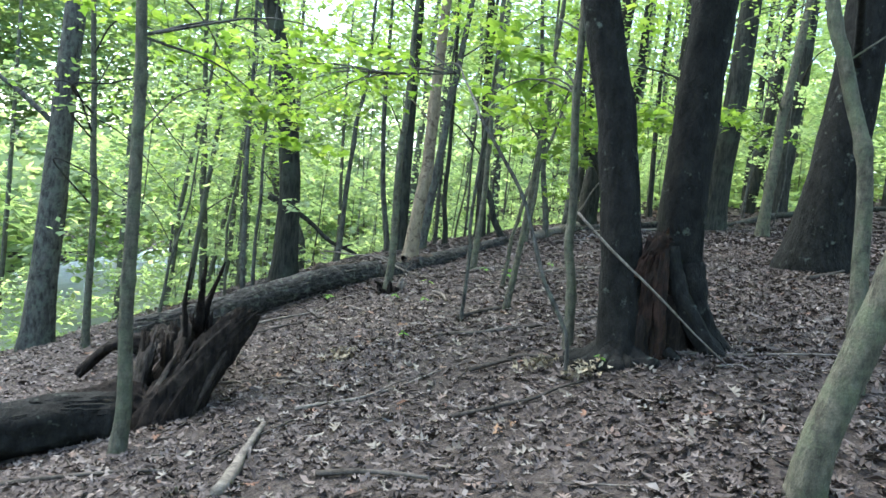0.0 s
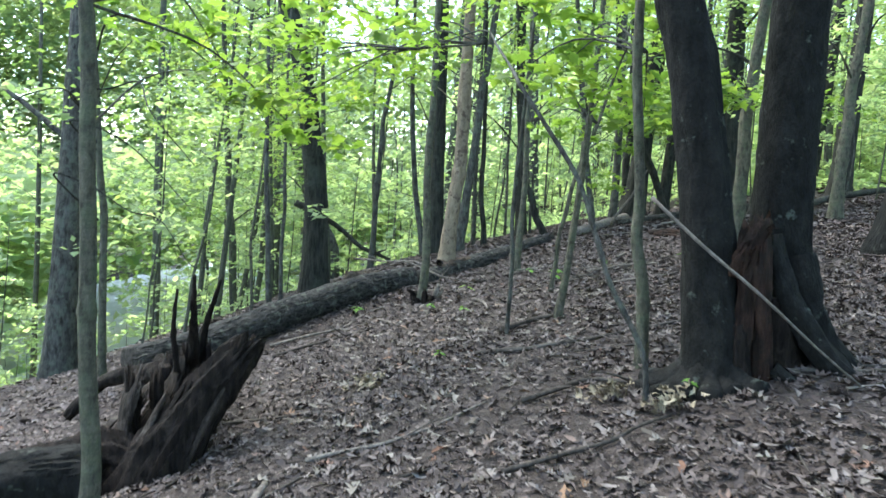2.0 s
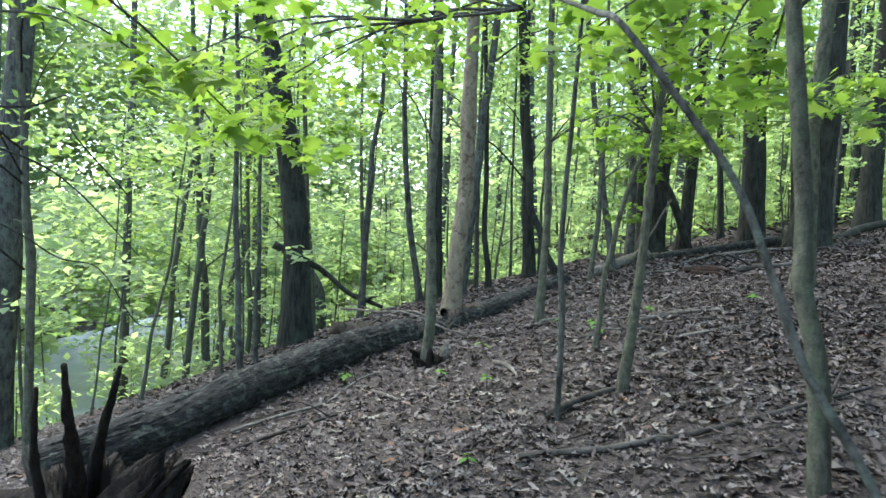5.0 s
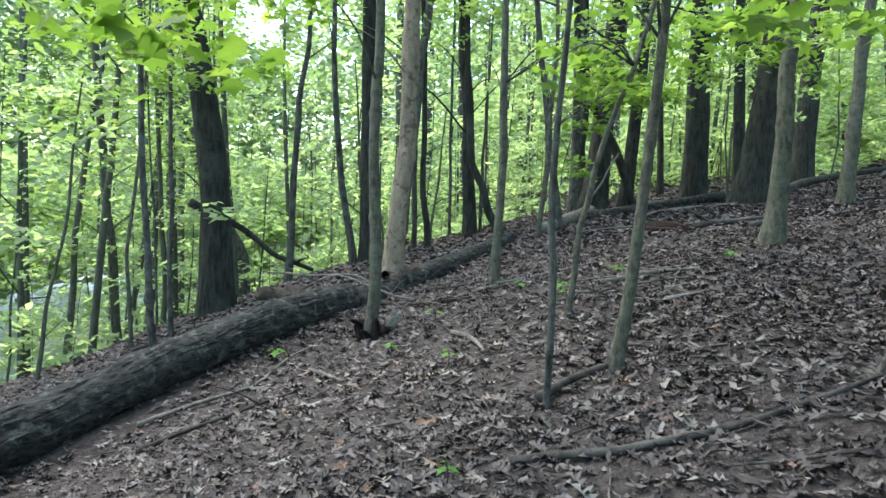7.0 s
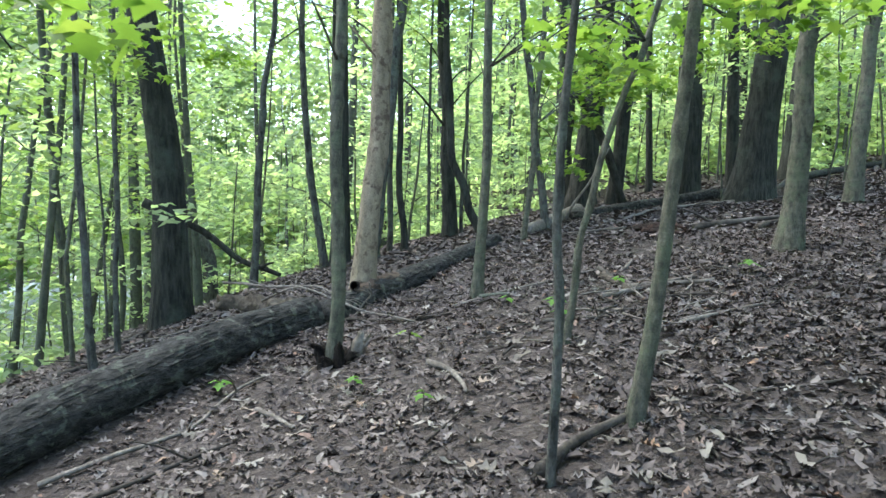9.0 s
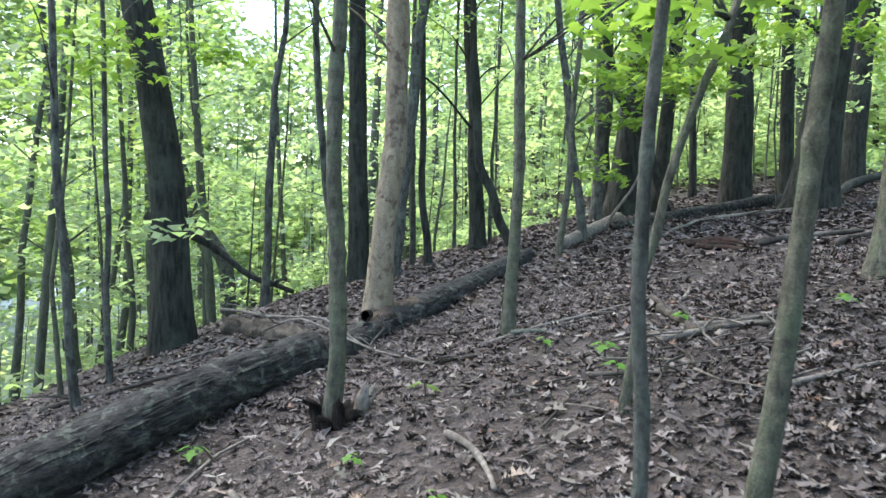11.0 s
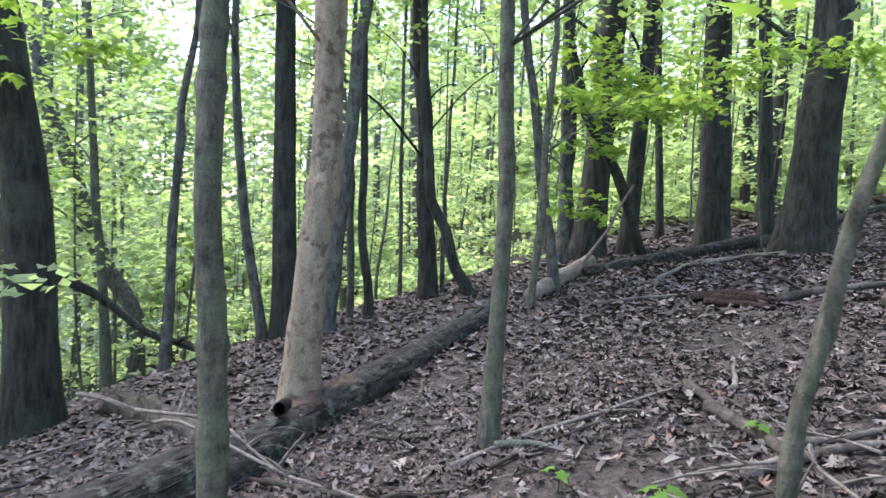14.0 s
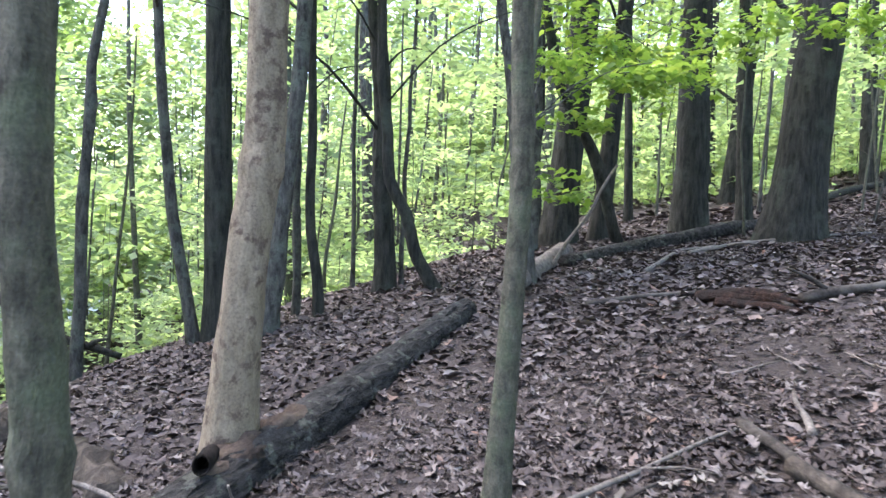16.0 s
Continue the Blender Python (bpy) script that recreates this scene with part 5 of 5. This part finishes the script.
stick("bleached brushwood lying over the log", [(-2.1, 13.4, 0.35), (-1.5, 12.7, 0.4), (-0.9, 12.1, 0.48), (-0.5, 11.7, 0.3)], 0.016, STICK_PALE, forks=5, name="brushwood")
stick("bleached brushwood lying over the log", [(-1.6, 13.0, 0.2), (-1.1, 12.1, 0.48), (-0.45, 11.6, 0.32), (0.0, 11.25)], 0.014, STICK_PALE, forks=5, name="brushwood")
stick("twiggy dead branch beside the log end", [(-0.55, 12.1, 0.2), (-0.4, 12.05, 0.42), (-0.42, 11.95, 0.55)], 0.01, STICK_PALE, forks=4, name="brushwood")
stick("dead branch reaching out from under the log", [(-0.7, 12.0), (-0.4, 11.7), (-0.01, 11.3), (0.35, 11.15)], 0.02, BARK_LOG_OLD, forks=3)
stick(DARK_S, [(0.35, 12.0), (0.15, 12.15), (-0.1, 12.4)], 0.022, BARK_LOG_OLD, forks=1)
stick("exposed root at the foot of a sapling", [(0.62, 11.6), (0.78, 11.48), (0.85, 11.35)], 0.026, BARK_MID)
stick("slim dead stem leaning at the end of the log", [(2.9, 17.3, 1.0), (3.3, 17.1, 1.7), (3.6, 17.0, 2.3)], 0.03, STICK_PALE, name="leaning_stick")
stick("crooked dead trunk leaning against the big tree", [(4.6, 18.9, 1.2), (4.1, 18.6, 2.3), (3.4, 18.4, 3.4), (3.1, 18.4, 4.6), (2.9, 18.4, 6.5)], 0.1, BARK_DARK, name="dead_tree")
for k in range(14):
    a = 0.6 + 0.33 * k
    x, y = 1.75 + 0.35 * math.sin(k * 2.3), 10.3 + 0.4 * math.cos(k * 1.7)
    stick("dry grey brushwood heaped on the upper slope", [(x, y), (x + 0.25 * math.cos(a), y + 0.25 * math.sin(a)), (x + 0.55 * math.cos(a + 0.2), y + 0.55 * math.sin(a + 0.2))], 0.008 + 0.002 * (k % 3), STICK_PALE if k % 2 else STICK_DARK, 0.02 * (k % 4), forks=2, name="brushwood")["group"] = "brushwood heap"
# a tangle of twigs scattered on the slope
tw = random.Random(91)
for k in range(150):
    x, y = tw.uniform(-2.8, 3.2), tw.uniform(3.0, 13.0)
    if abs(x + 0.3) < 0.25 and y < 3.4:
        continue
    a, ln = tw.uniform(0, 3.14), tw.uniform(0.15, 0.55)
    dx, dy = math.cos(a) * ln, math.sin(a) * ln
    stick("thin broken twig lying among fallen leaves", [(x, y), (x + dx * 0.5, y + dy * 0.5), (x + dx, y + dy)], tw.uniform(0.004, 0.01), tw.choice((STICK_PALE, STICK_DARK, STICK_DARK)), name="twig")["group"] = "twigs on the slope"


# ---------------------------------------------------------------- small green plants
def seedling(x, y, n, size, mat, label):
    z = ground_z(x, y)
    root = new("seedling")
    root.location = (x, y, z)
    tagged(root, label, "seedling")
    v, f = tube([(0, 0, -0.02), (0.01, 0, 0.06), (0, 0.01, 0.12)], lambda u: 0.004, 5, 4, 0.05, x)
    part("stalk", mesh_from("stalk", v, f, STICK_DARK), root)
    for k in range(n):
        a = 6.28 * k / n + x
        lv, lt = scatter_leaves(np.array([(math.cos(a) * size * 0.5, math.sin(a) * size * 0.5, 0.1 + 0.02 * (k % 2))]), np.array([a]), np.array([0.2]), np.array([0.1]), np.array([size]), [MAPLE[k % 3]])
        part("leaf", mesh_numpy("leaf", lv, lt, mat), root)
    return root


for x, y, n, s in ((1.05, 10.5, 4, 0.1), (1.0, 10.05, 3, 0.09), (-1.5, 10.3, 4, 0.1), (-0.1, 8.9, 3, 0.07), (1.75, 11.0, 4, 0.08), (0.75, 10.9, 3, 0.08), (-0.5, 9.6, 4, 0.07), (1.25, 5.15, 3, 0.05), (2.7, 10.6, 4, 0.1), (-0.25, 7.0, 3, 0.06)):
    seedling(x, y, n, s, LEAF_HERB, "small green seedling growing through the leaf litter")
seedling(-0.1, 10.55, 2, 0.11, LEAF_NEAR, "fallen yellow-green leaf pair on the litter")

# heaps of pale dead leaves
for x, y in ((-0.8, 6.68), (1.12, 5.05), (0.85, 5.4)):
    n = 46
    p = np.stack([rng.normal(x, 0.07, n), rng.normal(y, 0.06, n), np.zeros(n)], 1)
    p[:, 2] = [ground_z(a, c) + 0.03 + rng.uniform(0, 0.06) for a, c in p[:, :2]]
    v, t = scatter_leaves(p, rng.uniform(0, 6.28, n), rng.normal(0, 0.6, n), rng.normal(0, 0.6, n), rng.uniform(0.05, 0.1, n), DEAD)
    tagged(new("leaf_clump", mesh_numpy("leaf_clump", v, t, LITTER_PALE)), "clump of pale straw-coloured dead leaves", "leaf clump", kind="stuff")

# single fallen leaves nearest to the path
single = [mesh_numpy("fallen_leaf", a, t, LITTER_ONE) for a, t in DEAD]
fl = random.Random(5)
for k in range(280):
    x, y = fl.uniform(-1.6, 1.9), fl.uniform(3.2, 12.0)
    ob = new("fallen_leaf", single[k % len(single)])
    s = fl.uniform(0.08, 0.15)
    ob.matrix_world = pose(x, y, ground_z(x, y) + 0.03, fl.gauss(0, 14), fl.gauss(0, 14), fl.uniform(0, 360)) @ Matrix.Diagonal((s, s, s, 1))
    ob.parent = ground
